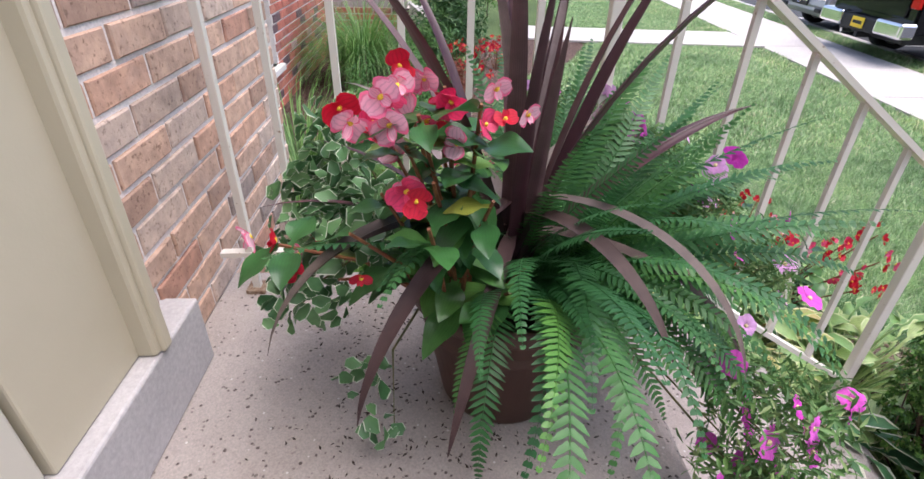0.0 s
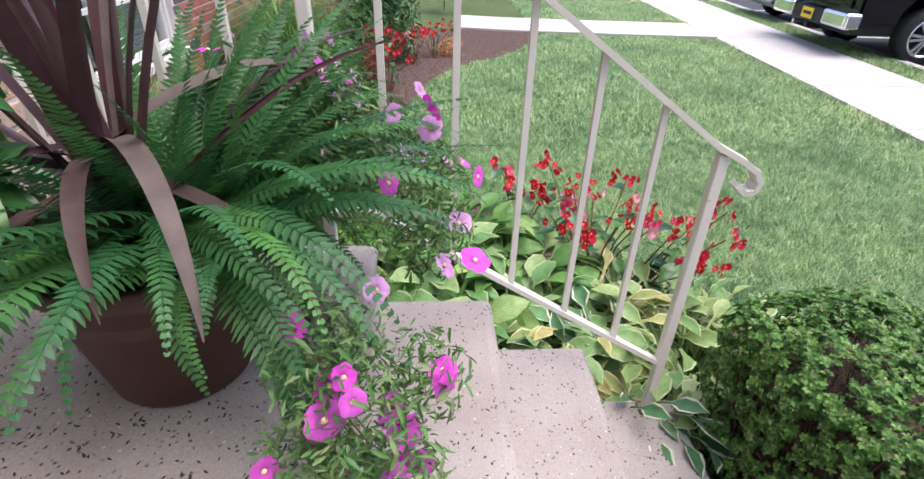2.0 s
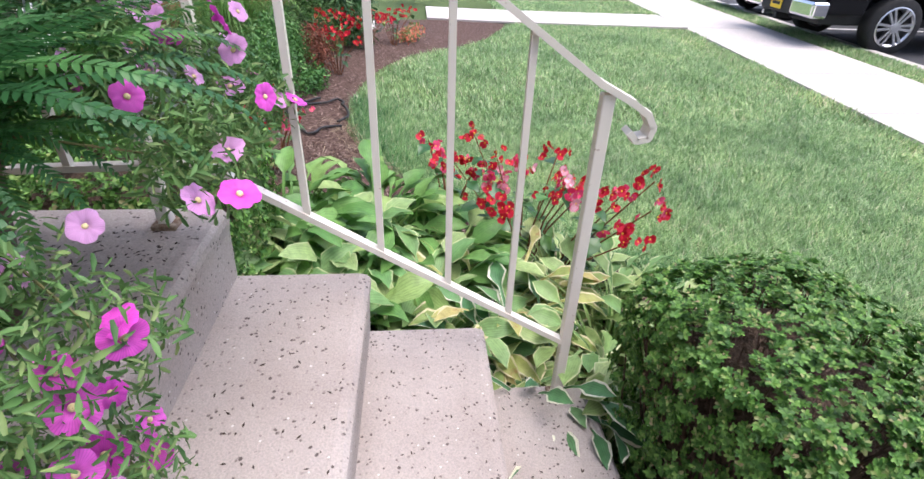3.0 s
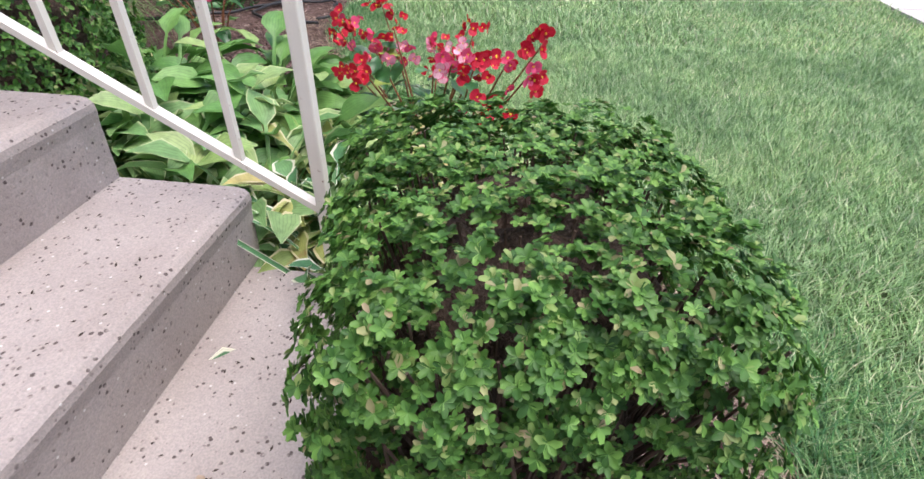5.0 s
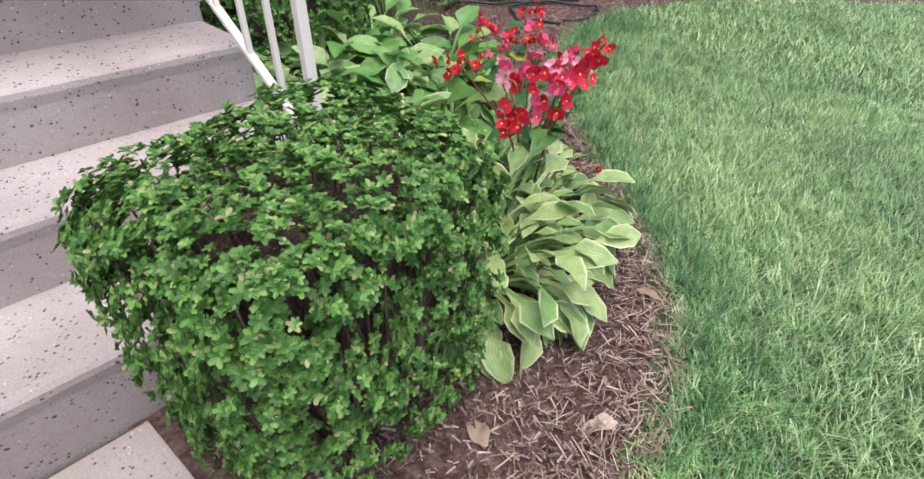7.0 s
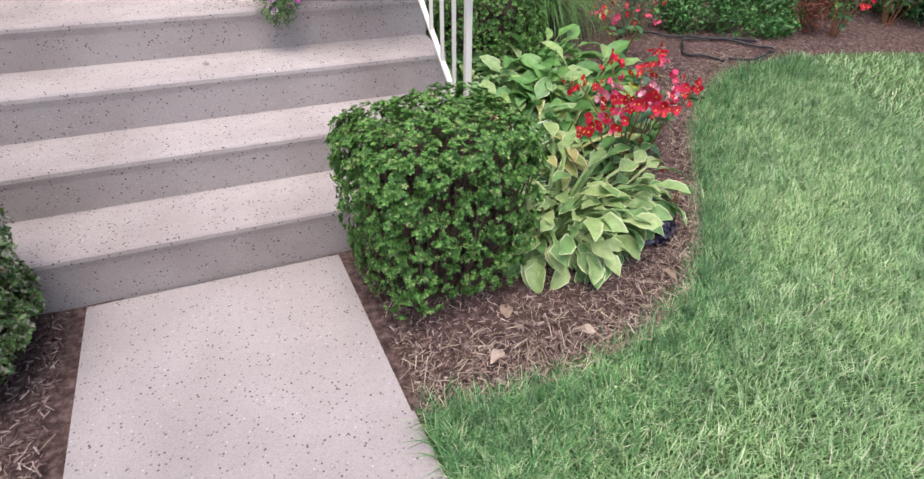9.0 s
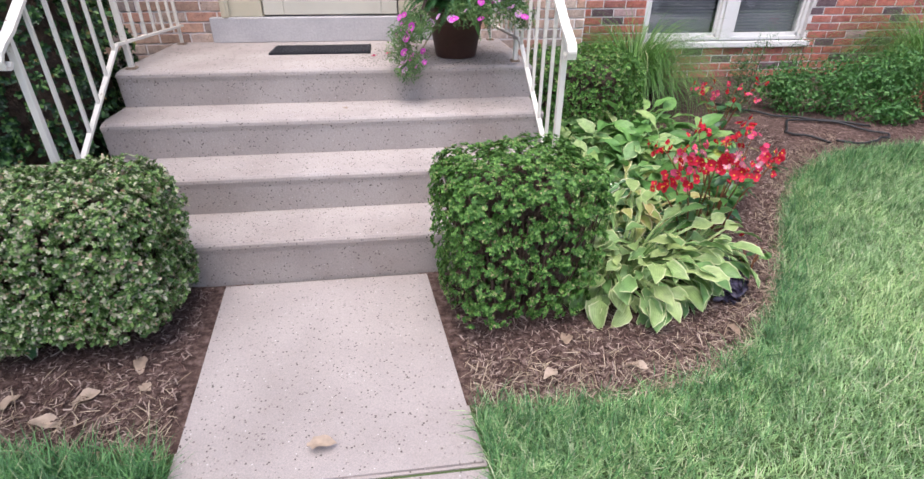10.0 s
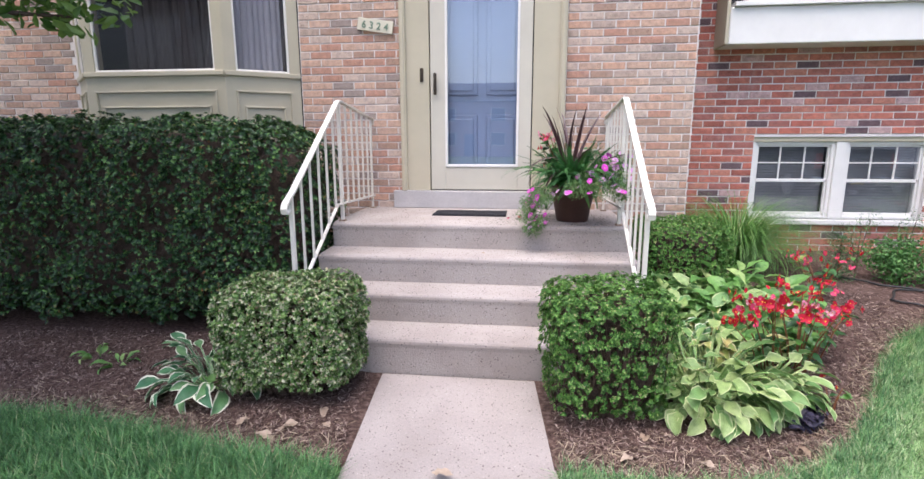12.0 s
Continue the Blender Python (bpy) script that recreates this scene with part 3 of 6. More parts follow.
steps = tagged(empty("front_steps", (0, 0, 0)), "worn speckled concrete front steps and porch slab", "steps", "", "structure")
for k, (y, z) in enumerate(NOSE):
    back = 2.13 if k == 0 else NOSE[k - 1][0] + 0.1
    name = "porch_slab" if k == 0 else "step"
    part(name, step_bm(y, z, back, z - 0.36 if k < 3 else -0.2, XL, XR if k < 3 else 1.165), M_CONC, steps)
bm = box_bm(XL + 0.03, XR - 0.03, 1.25, 2.12, -0.2, 0.5)
part("foundation", bm, M_CONC, steps)

# ---- house walls ----
BRICK_L, BRICK_H, JOINT = 0.204, 0.0605, 0.0125
COURSE = BRICK_H + JOINT
brick_cache = {}


def brick_mesh(length):
    """A brick with slightly worn edges, its face towards -y and its centre at the origin."""
    key = round(length, 3)
    if key not in brick_cache:
        h, d, l, c = BRICK_H / 2, 0.012, key / 2, 0.003
        v = [(-l, d, -h), (l, d, -h), (l, d, h), (-l, d, h), (-l, -d + c, -h), (l, -d + c, -h), (l, -d + c, h), (-l, -d + c, h), (-l + c, -d, -h + c), (l - c, -d, -h + c), (l - c, -d, h - c), (-l + c, -d, h - c)]
        f = [(8, 9, 10, 11), (4, 5, 9, 8), (5, 6, 10, 9), (6, 7, 11, 10), (7, 4, 8, 11), (0, 1, 5, 4), (1, 2, 6, 5), (2, 3, 7, 6), (3, 0, 4, 7)]
        brick_cache[key] = (v, f)
    return brick_cache[key]


def wall_bricks(x0, x1, z0, z1, holes=(), offset=0.0):
    """Running bond over a wall: (x centre, z centre, length) of each brick, cut at the ends and round the holes."""
    out = []
    rows_n = int((z1 - z0) / COURSE)
    for r in range(rows_n):
        zc = z0 + r * COURSE + COURSE / 2
        x = x0 + offset - (BRICK_L + JOINT) * (0.5 if r % 2 else 1.0)
        while x < x1:
            a, b = max(x, x0), min(x + BRICK_L, x1)
            spans = [(a, b)]
            for hx0, hx1, hz0, hz1 in holes:
                if hz0 - BRICK_H / 2 < zc < hz1 + BRICK_H / 2:
                    nxt = []
                    for p, q in spans:
                        if q <= hx0 or p >= hx1:
                            nxt.append((p, q))
                        else:
                            nxt += [(p, hx0)] if p < hx0 - 0.02 else []
                            nxt += [(hx1, q)] if q > hx1 + 0.02 else []
                    spans = nxt
            out += [((p + q) / 2, zc, q - p) for p, q in spans if q - p > 0.03]
            x += BRICK_L + JOINT
    return out


mesh_by_len = {}


def lay_bricks(wall, bricks, y_face, mat_part, mat_joined, near, tag, rng):
    """The nearest bricks as parts of the wall, the others joined."""
    chosen, rest = [], []
    for b in bricks:
        (chosen if near(b) and len(chosen) < 300 else rest).append(b)
    for xc, zc, l in chosen:
        key = (tag, round(l, 3))
        if key not in mesh_by_len:
            v, f = brick_mesh(l)
            me = bpy.data.meshes.new("brick")
            me.from_pydata(v, [], f)
            me.materials.append(mat_part)
            mesh_by_len[key] = me
        ob = new("brick", mesh_by_len[key])
        ob.parent = wall
        ob.location = (xc, y_face + rng.uniform(-0.002, 0.002), zc)
        ob.rotation_euler = (0, rng.uniform(-0.006, 0.006), rng.uniform(-0.008, 0.008))
    if rest:
        vs, fs = [], []
        for xc, zc, l in rest:
            v, f = brick_mesh(l)
            base = len(vs)
            dy = y_face + rng.uniform(-0.002, 0.002)
            vs += [(p[0] + xc, p[1] + dy, p[2] + zc) for p in v]
            fs += [tuple(base + q for q in g) for g in f]
        me = bpy.data.meshes.new("brickwork")
        me.from_pydata(vs, [], fs)
        ob = part_mesh("brickwork", me, mat_joined, wall)
        ob["kind"] = "stuff"


def wall_boxes(wall, rects, y0, y1, mat):
    for x0, x1, z0, z1 in rects:
        part("wall_body", box_bm(x0, x1, y0, y1, z0, z1), mat, wall)


WY = 2.14
DX0, DX1, DZ0, DZ1 = -0.83, 0.72, 0.98, 3.25
wall_front = tagged(empty("wall_front", (0, 0, 0)), "tan and brown brick house front with pale mortar", "wall", "", "structure")
wall_boxes(wall_front, [(-9.0, -4.3, -0.3, 3.9), (-4.3, -1.86, -0.3, 0.7), (-4.3, -1.86, 3.6, 3.9), (-1.86, DX0, -0.3, 3.9), (DX1, 1.9, -0.3, 3.9), (DX0, DX1, -0.3, DZ0 - 0.17), (DX0, DX1, DZ1, 3.9)], WY, WY + 0.25, M_MORTAR)
part("return_wall", box_bm(1.65, 1.9, WY + 0.25, 3.14, -0.3, 3.9), M_PALE_J, wall_front)

WYN = 2.89
NWX0, NWX1, NWZ0, NWZ1 = 2.76, 4.47, 0.637, 1.5
wall_neighbour = tagged(empty("wall_neighbour", (0, 0, 0)), "red brick house front with dark and chalky bricks", "wall", "", "structure")
wall_boxes(wall_neighbour, [(1.89, NWX0, -0.3, 3.9), (NWX1, 8.0, -0.3, 3.9), (NWX0, NWX1, -0.3, NWZ0), (NWX0, NWX1, NWZ1, 3.9)], WYN, WYN + 0.25, M_MORTAR)

# roof line and closing walls, so that the place is shut round and above
tagged(part("eave", box_bm(-9.0, 1.9, 1.95, 2.39, 3.9, 4.05), M_WHITE), "white painted eave under the roof", "eave", "", "structure")
tagged(part("eave", box_bm(1.9, 8.0, 2.5, 3.2, 3.9, 4.05), M_WHITE), "white painted eave of the neighbouring house", "eave", "", "structure")

# ---- front door ----
bm = box_bm(-0.93, 0.86, 2.065, 2.2, 0.807, 0.978, 0.006)
tagged(part("door_sill", bm, M_SILL), "grey cement door sill on the porch", "sill", "", "structure")
door_1 = tagged(empty("door_1", (0, 0, 0)), "khaki storm door with a tall glass pane before a blue door", "door", "", "structure")
Y0 = 2.1
for x0, x1 in ((DX0, -0.56), (0.43, DX1)):
    part("casing", box_bm(x0, x1, Y0, 2.3, DZ0, DZ1, 0.004), M_TRIM, door_1)
part("casing", box_bm(-0.558, 0.428, Y0, 2.3, 3.12, DZ1, 0.004), M_TRIM, door_1)
for x0, x1 in ((DX0 - 0.012, DX0 + 0.045), (DX1 - 0.045, DX1 + 0.012)):
    bm = box_bm(x0, x1, Y0 - 0.035, 2.15, DZ0 - 0.002, DZ1, 0.008)
    box_bm(x0 + 0.014, x1 - 0.014, Y0 - 0.045, 2.15, DZ0 - 0.002, DZ1, 0.006, bm)
    part("brick_mould", bm, M_TRIM, door_1)
storm = part("storm_door", box_bm(-0.55, -0.405, Y0 + 0.005, 2.145, 0.99, 3.1, 0.006), M_DOORP, door_1, "khaki aluminium storm door frame")
for b in ((0.3, 0.42, 0.99, 3.1), (-0.405, 0.3, 0.99, 1.215), (-0.405, 0.3, 2.98, 3.1)):
    part("rail", box_bm(b[0], b[1], Y0 + 0.005, 2.145, b[2], b[3], 0.006), M_DOORP, storm)
for b in ((-0.407, -0.385, 1.215, 2.98), (0.28, 0.302, 1.215, 2.98), (-0.385, 0.28, 1.213, 1.238), (-0.385, 0.28, 2.955, 2.982)):
    part("pane_frame", box_bm(b[0], b[1], Y0 - 0.004, 2.14, b[2], b[3], 0.003), M_WHITE, storm)
pane = part("pane", box_bm(-0.385, 0.28, 2.118, 2.124, 1.238, 2.955), M_STORM, storm)
pane.visible_shadow = False
bm = box_bm(-0.515, -0.485, Y0 - 0.035, Y0 - 0.018, 1.9, 2.1, 0.006)
tube_bm([(-0.5, Y0 + 0.004, 1.915), (-0.5, Y0 - 0.03, 1.92)], 0.008, 8, bm)
tube_bm([(-0.5, Y0 + 0.004, 2.08), (-0.5, Y0 - 0.03, 2.075)], 0.008, 8, bm)
tube_bm([(-0.5, Y0 - 0.028, 1.9), (-0.5, Y0 - 0.05, 1.96), (-0.5, Y0 - 0.052, 2.03), (-0.5, Y0 - 0.03, 2.1)], [0.007, 0.011, 0.011, 0.007], 8, bm)
part("door_handle", bm, M_BRONZE, storm, "dark bronze pull handle")
bm = box_bm(-0.65, -0.615, Y0 - 0.014, Y0 + 0.002, 2.02, 2.15, 0.006)
tagged(part("doorbell", bm, M_BRONZE), "small bronze doorbell plate on the trim", "doorbell")
inner = part("inner_door", box_bm(-0.5, 0.37, 2.22, 2.265, 0.99, 3.08), M_BLUE, door_1, "blue panelled door behind the glass")
for x0, x1 in ((-0.42, -0.1), (-0.02, 0.3)):
    for z0, z1 in ((1.12, 1.72), (1.9, 2.85)):
        bm = box_bm(x0, x1, 2.205, 2.225, z0, z1, 0.012)
        box_bm(x0 + 0.04, x1 - 0.04, 2.196, 2.215, z0 + 0.04, z1 - 0.04, 0.01, bm)
        part("panel", bm, M_BLUE, inner)
# Flat dark sheet: the hall's lack of light put into its colour.
tagged(part("hall_dark_sheet", box_bm(-0.9, 0.8, 2.5, 2.55, 0.8, 3.4), M_DARK), "dark sheet standing for the unlit hall behind the door", "wall", "", "structure")

# house number
plaque = tagged(part("house_number", box_bm(-0.175, 0.175, -0.012, 0.012, -0.058, 0.058, 0.004), painted("plaque_paint", (0.62, 0.58, 0.46), 0.5)), "pale tilted house number plaque reading 6324", "house number")
plaque.matrix_world = pose(-1.08, 2.118, 2.55, 0, 9, 0)
M_VERDI = painted("verdigris", (0.16, 0.24, 0.17), 0.6)
for k, ch in enumerate("6324"):
    cu = bpy.data.curves.new("digit", "FONT")
    cu.body, cu.size, cu.extrude, cu.offset = ch, 0.092, 0.003, 0.0012
    cu.align_x, cu.align_y = "CENTER", "CENTER"
    cu.materials.append(M_VERDI)
    ob = new("digit", cu)
    ob.parent = plaque
    ob.matrix_local = pose(-0.11 + 0.073 * k, -0.014, -0.006, 90, 0, 0)

# door mat
mat_thing = tagged(empty("door_mat", (0, 0, 0)), "black ribbed rubber mat on the porch", "door mat")
part("pad", box_bm(-0.445, 0.215, 1.53, 1.83, 0.807, 0.82, 0.004), M_MAT, mat_thing)
for i in range(32):
    x = -0.43 + i * 0.0202
    part("rib", box_bm(x, x + 0.012, 1.545, 1.815, 0.818, 0.824), M_MAT, mat_thing)


# ---- windows ----
def sash_window(thing, x0, x1, z0, z1, y, cols, rows_n, mat, low_pane=True):
    """A double-hung window: outer frame, upper sash with muntins, lower sash, panes."""
    w = 0.034
    for b in ((x0, x0 + w, z0, z1), (x1 - w, x1, z0, z1), (x0 + w, x1 - w, z1 - w, z1), (x0 + w, x1 - w, z0, z0 + w)):
        part("window_frame", box_bm(b[0], b[1], y, y + 0.09, b[2], b[3], 0.004), mat, thing)
    a, c, zm = x0 + w, x1 - w, (z0 + z1) / 2
    for b in ((a, c, zm - 0.016, zm + 0.016), (a, a + 0.02, z0 + w, z1 - w), (c - 0.02, c, z0 + w, z1 - w), (a, c, z0 + w, z0 + w + 0.035), (a, c, z1 - w - 0.02, z1 - w)):
        part("sash", box_bm(b[0], b[1], y + 0.02, y + 0.05, b[2], b[3], 0.003), mat, thing)
    for i in range(1, cols):
        x = a + (c - a) * i / cols
        part("muntin", box_bm(x - 0.006, x + 0.006, y + 0.026, y + 0.046, zm, z1 - w), mat, thing)
    for i in range(1, rows_n):
        z = zm + (z1 - w - zm) * i / rows_n
        part("muntin", box_bm(a, c, y + 0.027, y + 0.045, z - 0.006, z + 0.006), mat, thing)
    for z_a, z_b in ((zm, z1 - w), (z0 + w, zm)):
        p = part("pane", box_bm(a + 0.01, c - 0.01, y + 0.034, y + 0.038, z_a, z_b), M_GLASS, thing)
        p.visible_shadow = False


window_1 = tagged(empty("window_1", (0, 0, 0)), "white double window with muntins low in the red brick wall", "window", "", "structure")
WW = WYN + 0.03
part("head_board", box_bm(NWX0, NWX1, WW - 0.015, WW + 0.1, NWZ1 - 0.05, NWZ1, 0.004), M_TRIM, window_1)
part("mullion", box_bm(3.585, 3.665, WW - 0.01, WW + 0.1, NWZ0, NWZ1 - 0.05, 0.006), M_WHITE, window_1)
part("window_sill", box_bm(NWX0 - 0.06, NWX1 + 0.06, WYN - 0.05, WW + 0.1, NWZ0 - 0.055, NWZ0, 0.008), M_WHITE, window_1)
for x0, x1 in ((NWX0, 3.585), (3.665, NWX1)):
    leaf = part("casement", box_bm(x0, x0 + 0.03, WW - 0.004, WW + 0.1, NWZ0, NWZ1 - 0.05, 0.004), M_WHITE, window_1)
    sash_window(leaf, x0 + 0.03, x1, NWZ0, NWZ1 - 0.05, WW + 0.012, 3, 2, M_WHITE)
# Dark sheet in place of a room; its gloom is colour only.
tagged(part("cellar_dark_sheet", box_bm(2.4, 4.9, 3.7, 3.75, 0.0, 2.0), M_DARK), "dark sheet standing for the unlit room behind the low window", "wall", "", "structure")
for x in (2.8, 3.7):
    bm = bmesh.new()
    for i in range(24):
        z = 0.7 + i * 0.03
        box_bm(x, x + 0.74, 3.05, 3.062, z, z + 0.026, 0.0, bm)
    tagged(part("window_blind", bm, grainy("blind", (0.2, 0.2, 0.23), (0.25, 0.25, 0.28), 4)), "grey slatted blind behind the low window", "blind", "blinds of the low window")

# neighbour's boxed-out window, white panel below it
bay_n = tagged(empty("window_2", (0, 0, 0)), "white boxed-out upper window of the neighbouring house", "window", "", "structure")
part("apron", box_bm(2.305, 6.25, 2.57, 2.885, 2.38, 2.72, 0.01), M_WHITE, bay_n)
part("cheek", box_bm(2.27, 2.303, 2.57, 2.885, 2.38, 3.88, 0.006), M_TRIM, bay_n)
part("sill_board", box_bm(2.33, 6.2, 2.53, 2.885, 2.722, 2.765, 0.006), M_WHITE, bay_n)
for x0, x1 in ((2.52, 3.2), (3.27, 4.8), (4.87, 6.1)):
    frame_o = part("casement", box_bm(x0 - 0.05, x0, 2.58, 2.75, 2.77, 3.88, 0.004), M_WHITE, bay_n)
    sash_window(frame_o, x0, x1, 2.77, 3.88, 2.59, 4, 3, M_WHITE)
# Dark sheet close behind the panes, coloured as an unlit room.
tagged(part("upper_dark_sheet", box_bm(2.32, 6.2, 2.8, 2.84, 2.77, 3.88), M_DARK), "dark sheet standing for the unlit room behind the boxed-out window", "wall", "", "structure")

# ---- bay window of the house ----
bay = tagged(empty("window_3", (0, 0, 0)), "khaki bay window with dark glass and moulded panels below", "window", "", "structure")
BX = [(-1.87, 2.14), (-2.42, 1.72), (-3.85, 1.72), (-4.3, 2.14)]
for (xa, ya), (xb, yb) in zip(BX, BX[1:]):
    length = math.hypot(xb - xa, yb - ya)
    ang = math.degrees(math.atan2(ya - yb, xa - xb))
    m = pose((xa + xb) / 2, (ya + yb) / 2, 0, 0, 0, ang)
    h = length / 2
    side = part("side", box_bm(-h, h, 0.0, 0.12, 0.62, 2.07, 0.003), M_TRIM, bay)
    side.matrix_local = m
    for b in ((-h, -h + 0.1, 2.07, 3.6), (h - 0.1, h, 2.07, 3.6), (-h + 0.1, h - 0.1, 3.4, 3.6)):
        part("post", box_bm(b[0], b[1], 0.0, 0.12, b[2], b[3], 0.004), M_TRIM, side)
    part("window_sill", box_bm(-h, h, -0.025, 0.12, 2.07, 2.115, 0.006), M_TRIM, side)
    for b in ((-h + 0.1, -h + 0.118, 2.115, 3.4), (h - 0.118, h - 0.1, 2.115, 3.4), (-h + 0.118, h - 0.118, 2.115, 2.135), (-h + 0.118, h - 0.118, 3.38, 3.4)):
        part("pane_frame", box_bm(b[0], b[1], 0.012, 0.05, b[2], b[3], 0.003), M_WHITE, side)
    p = part("pane", box_bm(-h + 0.118, h - 0.118, 0.03, 0.036, 2.135, 3.38), M_SCREEN, side)
    p.visible_shadow = False
    for inset, d in ((0.16, 0.018), (0.28, 0.016)):
        a, b, z0, z1, w = -h + inset * 0.55, h - inset * 0.55, 1.2 + (inset - 0.16) * 1.2, 1.94 - (inset - 0.16) * 1.2, 0.02
        for q in ((a, b, z1 - w, z1), (a, b, z0, z0 + w), (a, a + w, z0, z1), (b - w, b, z0, z1)):
            part("moulding", box_bm(q[0], q[1], -d, 0.004, q[2], q[3], 0.006), M_TRIM, side)
tagged(part("bay_floor", box_bm(-4.2, -1.95, 1.78, 2.6, 0.66, 0.7), M_TRIM), "underside of the bay window", "bay floor", "", "structure")
# Dark sheet behind the bay, coloured as an unlit room.
tagged(part("bay_dark_sheet", box_bm(-4.6, -1.6, 2.75, 2.8, 0.7, 3.8), M_DARK), "dark sheet standing for the unlit room behind the bay window", "wall", "", "structure")
bm = bmesh.new()
for i in range(26):
    x = -3.7 + i * 0.075
    tube_bm([(x, 2.2 + 0.02 * math.sin(i * 1.9), 2.0), (x, 2.2 + 0.02 * math.sin(i * 1.9), 3.5)], 0.045, 8, bm)
tagged(part("curtain", bm, grainy("curtain", (0.12, 0.11, 0.11), (0.18, 0.17, 0.17), 3)), "dark grey folded curtain behind the bay window", "curtain")
bm = bmesh.new()
for i in range(9):
    tube_bm([(-0.24 + 0.055 * i, 0.012 * math.sin(i * 1.7), 2.12), (-0.24 + 0.055 * i, 0.012 * math.sin(i * 1.7), 3.45)], 0.03, 8, bm)
sheer = tagged(part("sheer", bm, grainy("sheer", (0.76, 0.76, 0.82), (0.84, 0.84, 0.88), 3)), "pale folded curtain in the bay's side window", "curtain")
sheer.matrix_world = pose(-2.22, 2.03, 0, 0, 0, 37.4)


# ---- hand rails ----
def hand_rail(x, side, label):
    """Porch railing: two posts, sloped and level rails, square balusters, a curled end at the foot."""
    r = tagged(empty("hand_rail", (x, 0, 0)), label, "railing", "porch railings")
    yl, yu, yw = 0.2, 1.16, 2.115
    yb = yu - 0.105
    top = lambda y: 1.115 + (y - yl) * (1.78 - 1.115) / (yu - yl) if y <= yu else 1.78 - (y - yu) * 0.1
    low = lambda y: 0.415 + (y - yl) * (0.955 - 0.415) / (yb - yl) if y <= yb else 0.955 - (y - yb) * 0.03
    part("post", box_bm(-0.014, 0.014, yl - 0.014, yl + 0.014, 0.203, top(yl) - 0.005, 0.003), M_RAIL, r)
    part("post", box_bm(-0.014, 0.014, yu - 0.014, yu + 0.014, 0.806, top(yu) - 0.005, 0.003), M_RAIL, r)
    part("post", box_bm(-0.01, 0.01, yw - 0.085, yw - 0.065, 0.806, top(yw - 0.075), 0.002), M_RAIL, r)
    for y, z in ((yl, 0.203), (yu, 0.806), (yw - 0.075, 0.806)):
        part("foot_collar", box_bm(-0.026, 0.026, y - 0.026, y + 0.026, z - 0.001, z + 0.012, 0.003), grainy("rusty_collar", (0.2, 0.1, 0.05), (0.4, 0.33, 0.25), 60, 0.9), r, "rust-stained foot collar")
    for a, b in ((yl, yb), (yb, yw)):
        part("bottom_rail", bar_bm((0, a, low(a)), (0, b, low(b)), 0.024, 0.014), M_RAIL, r)
    y = yl + 0.168
    while y < yw - 0.12:
        if abs(y - yu) > 0.05:
            part("baluster", box_bm(-0.0075, 0.0075, y - 0.0075, y + 0.0075, low(y), top(y), 0.0), M_RAIL, r)
        y += 0.161 if y < yu else 0.148
    bm = bmesh.new()
    cap = [(0, yw - 0.02, top(yw) - 0.06), (0, yw - 0.03, top(yw) - 0.015), (0, yw - 0.06, top(yw)), (0, yu + 0.02, top(yu) + 0.005), (0, yu - 0.03, top(yu) - 0.01), (0, yl + 0.02, top(yl) + 0.016), (0, yl - 0.05, top(yl) - 0.02), (0, yl - 0.09, top(yl) - 0.047), (0, yl - 0.107, top(yl) - 0.075), (0, yl - 0.1, top(yl) - 0.1), (0, yl - 0.075, top(yl) - 0.105), (0, yl - 0.055, top(yl) - 0.085)]
    for a, b in zip(cap, cap[1:]):
        bar_bm(a, b, 0.042, 0.014, bm)
        p = Vector(a)
        box_bm(p.x - 0.0205, p.x + 0.0205, p.y - 0.007, p.y + 0.007, p.z - 0.007, p.z + 0.007, 0.003, bm)
    part("top_rail", bm, M_RAIL, r, "cream handrail cap with a curled end")
    return r


hand_rail(1.12, 1, "cream iron railing with rust spots beside the potted plants")
hand_rail(-1.14, -1, "cream iron railing with thin balusters beside the hedge")

# ---- clipped shrubs ----
clipped_bush("boxwood_bush", (0.835, -0.225, -0.04), 0.33, 0.285, 0.05, 0.74, M_BOX, 14500, 0.0125, "clipped square green bush beside the lowest step", 3, "bush", 7, 9, None, -0.19, 900, 0.016, 5.0, rise_gap=0.25, taper=0.92)
clipped_bush("boxwood_bush", (-0.98, -0.2, -0.02), 0.38, 0.28, 0.08, 0.68, M_BOXL, 7600, 0.0175, "olive-green clipped bush with brownish tips beside the walk", 5, "bush", 7, 0, None, 0.14, 300)
clipped_bush("yew_hedge", (-3.75, 1.15, -0.02), 2.5, 0.62, 0.02, 1.64, M_HEDGE, 17000, 0.027, "tall dark green clipped hedge before the bay window", 7, "hedge", 6, 0, None, 0.12, 160, 0.13, 3.1)
clipped_bush("boxwood_bush", (1.68, 1.5, 0.2), 0.36, 0.35, 0.02, 0.6, M_BOX, 4200, 0.017, "small dark clipped bush beside the porch", 9, "bush", 5, 0, None, 0.1, 60)

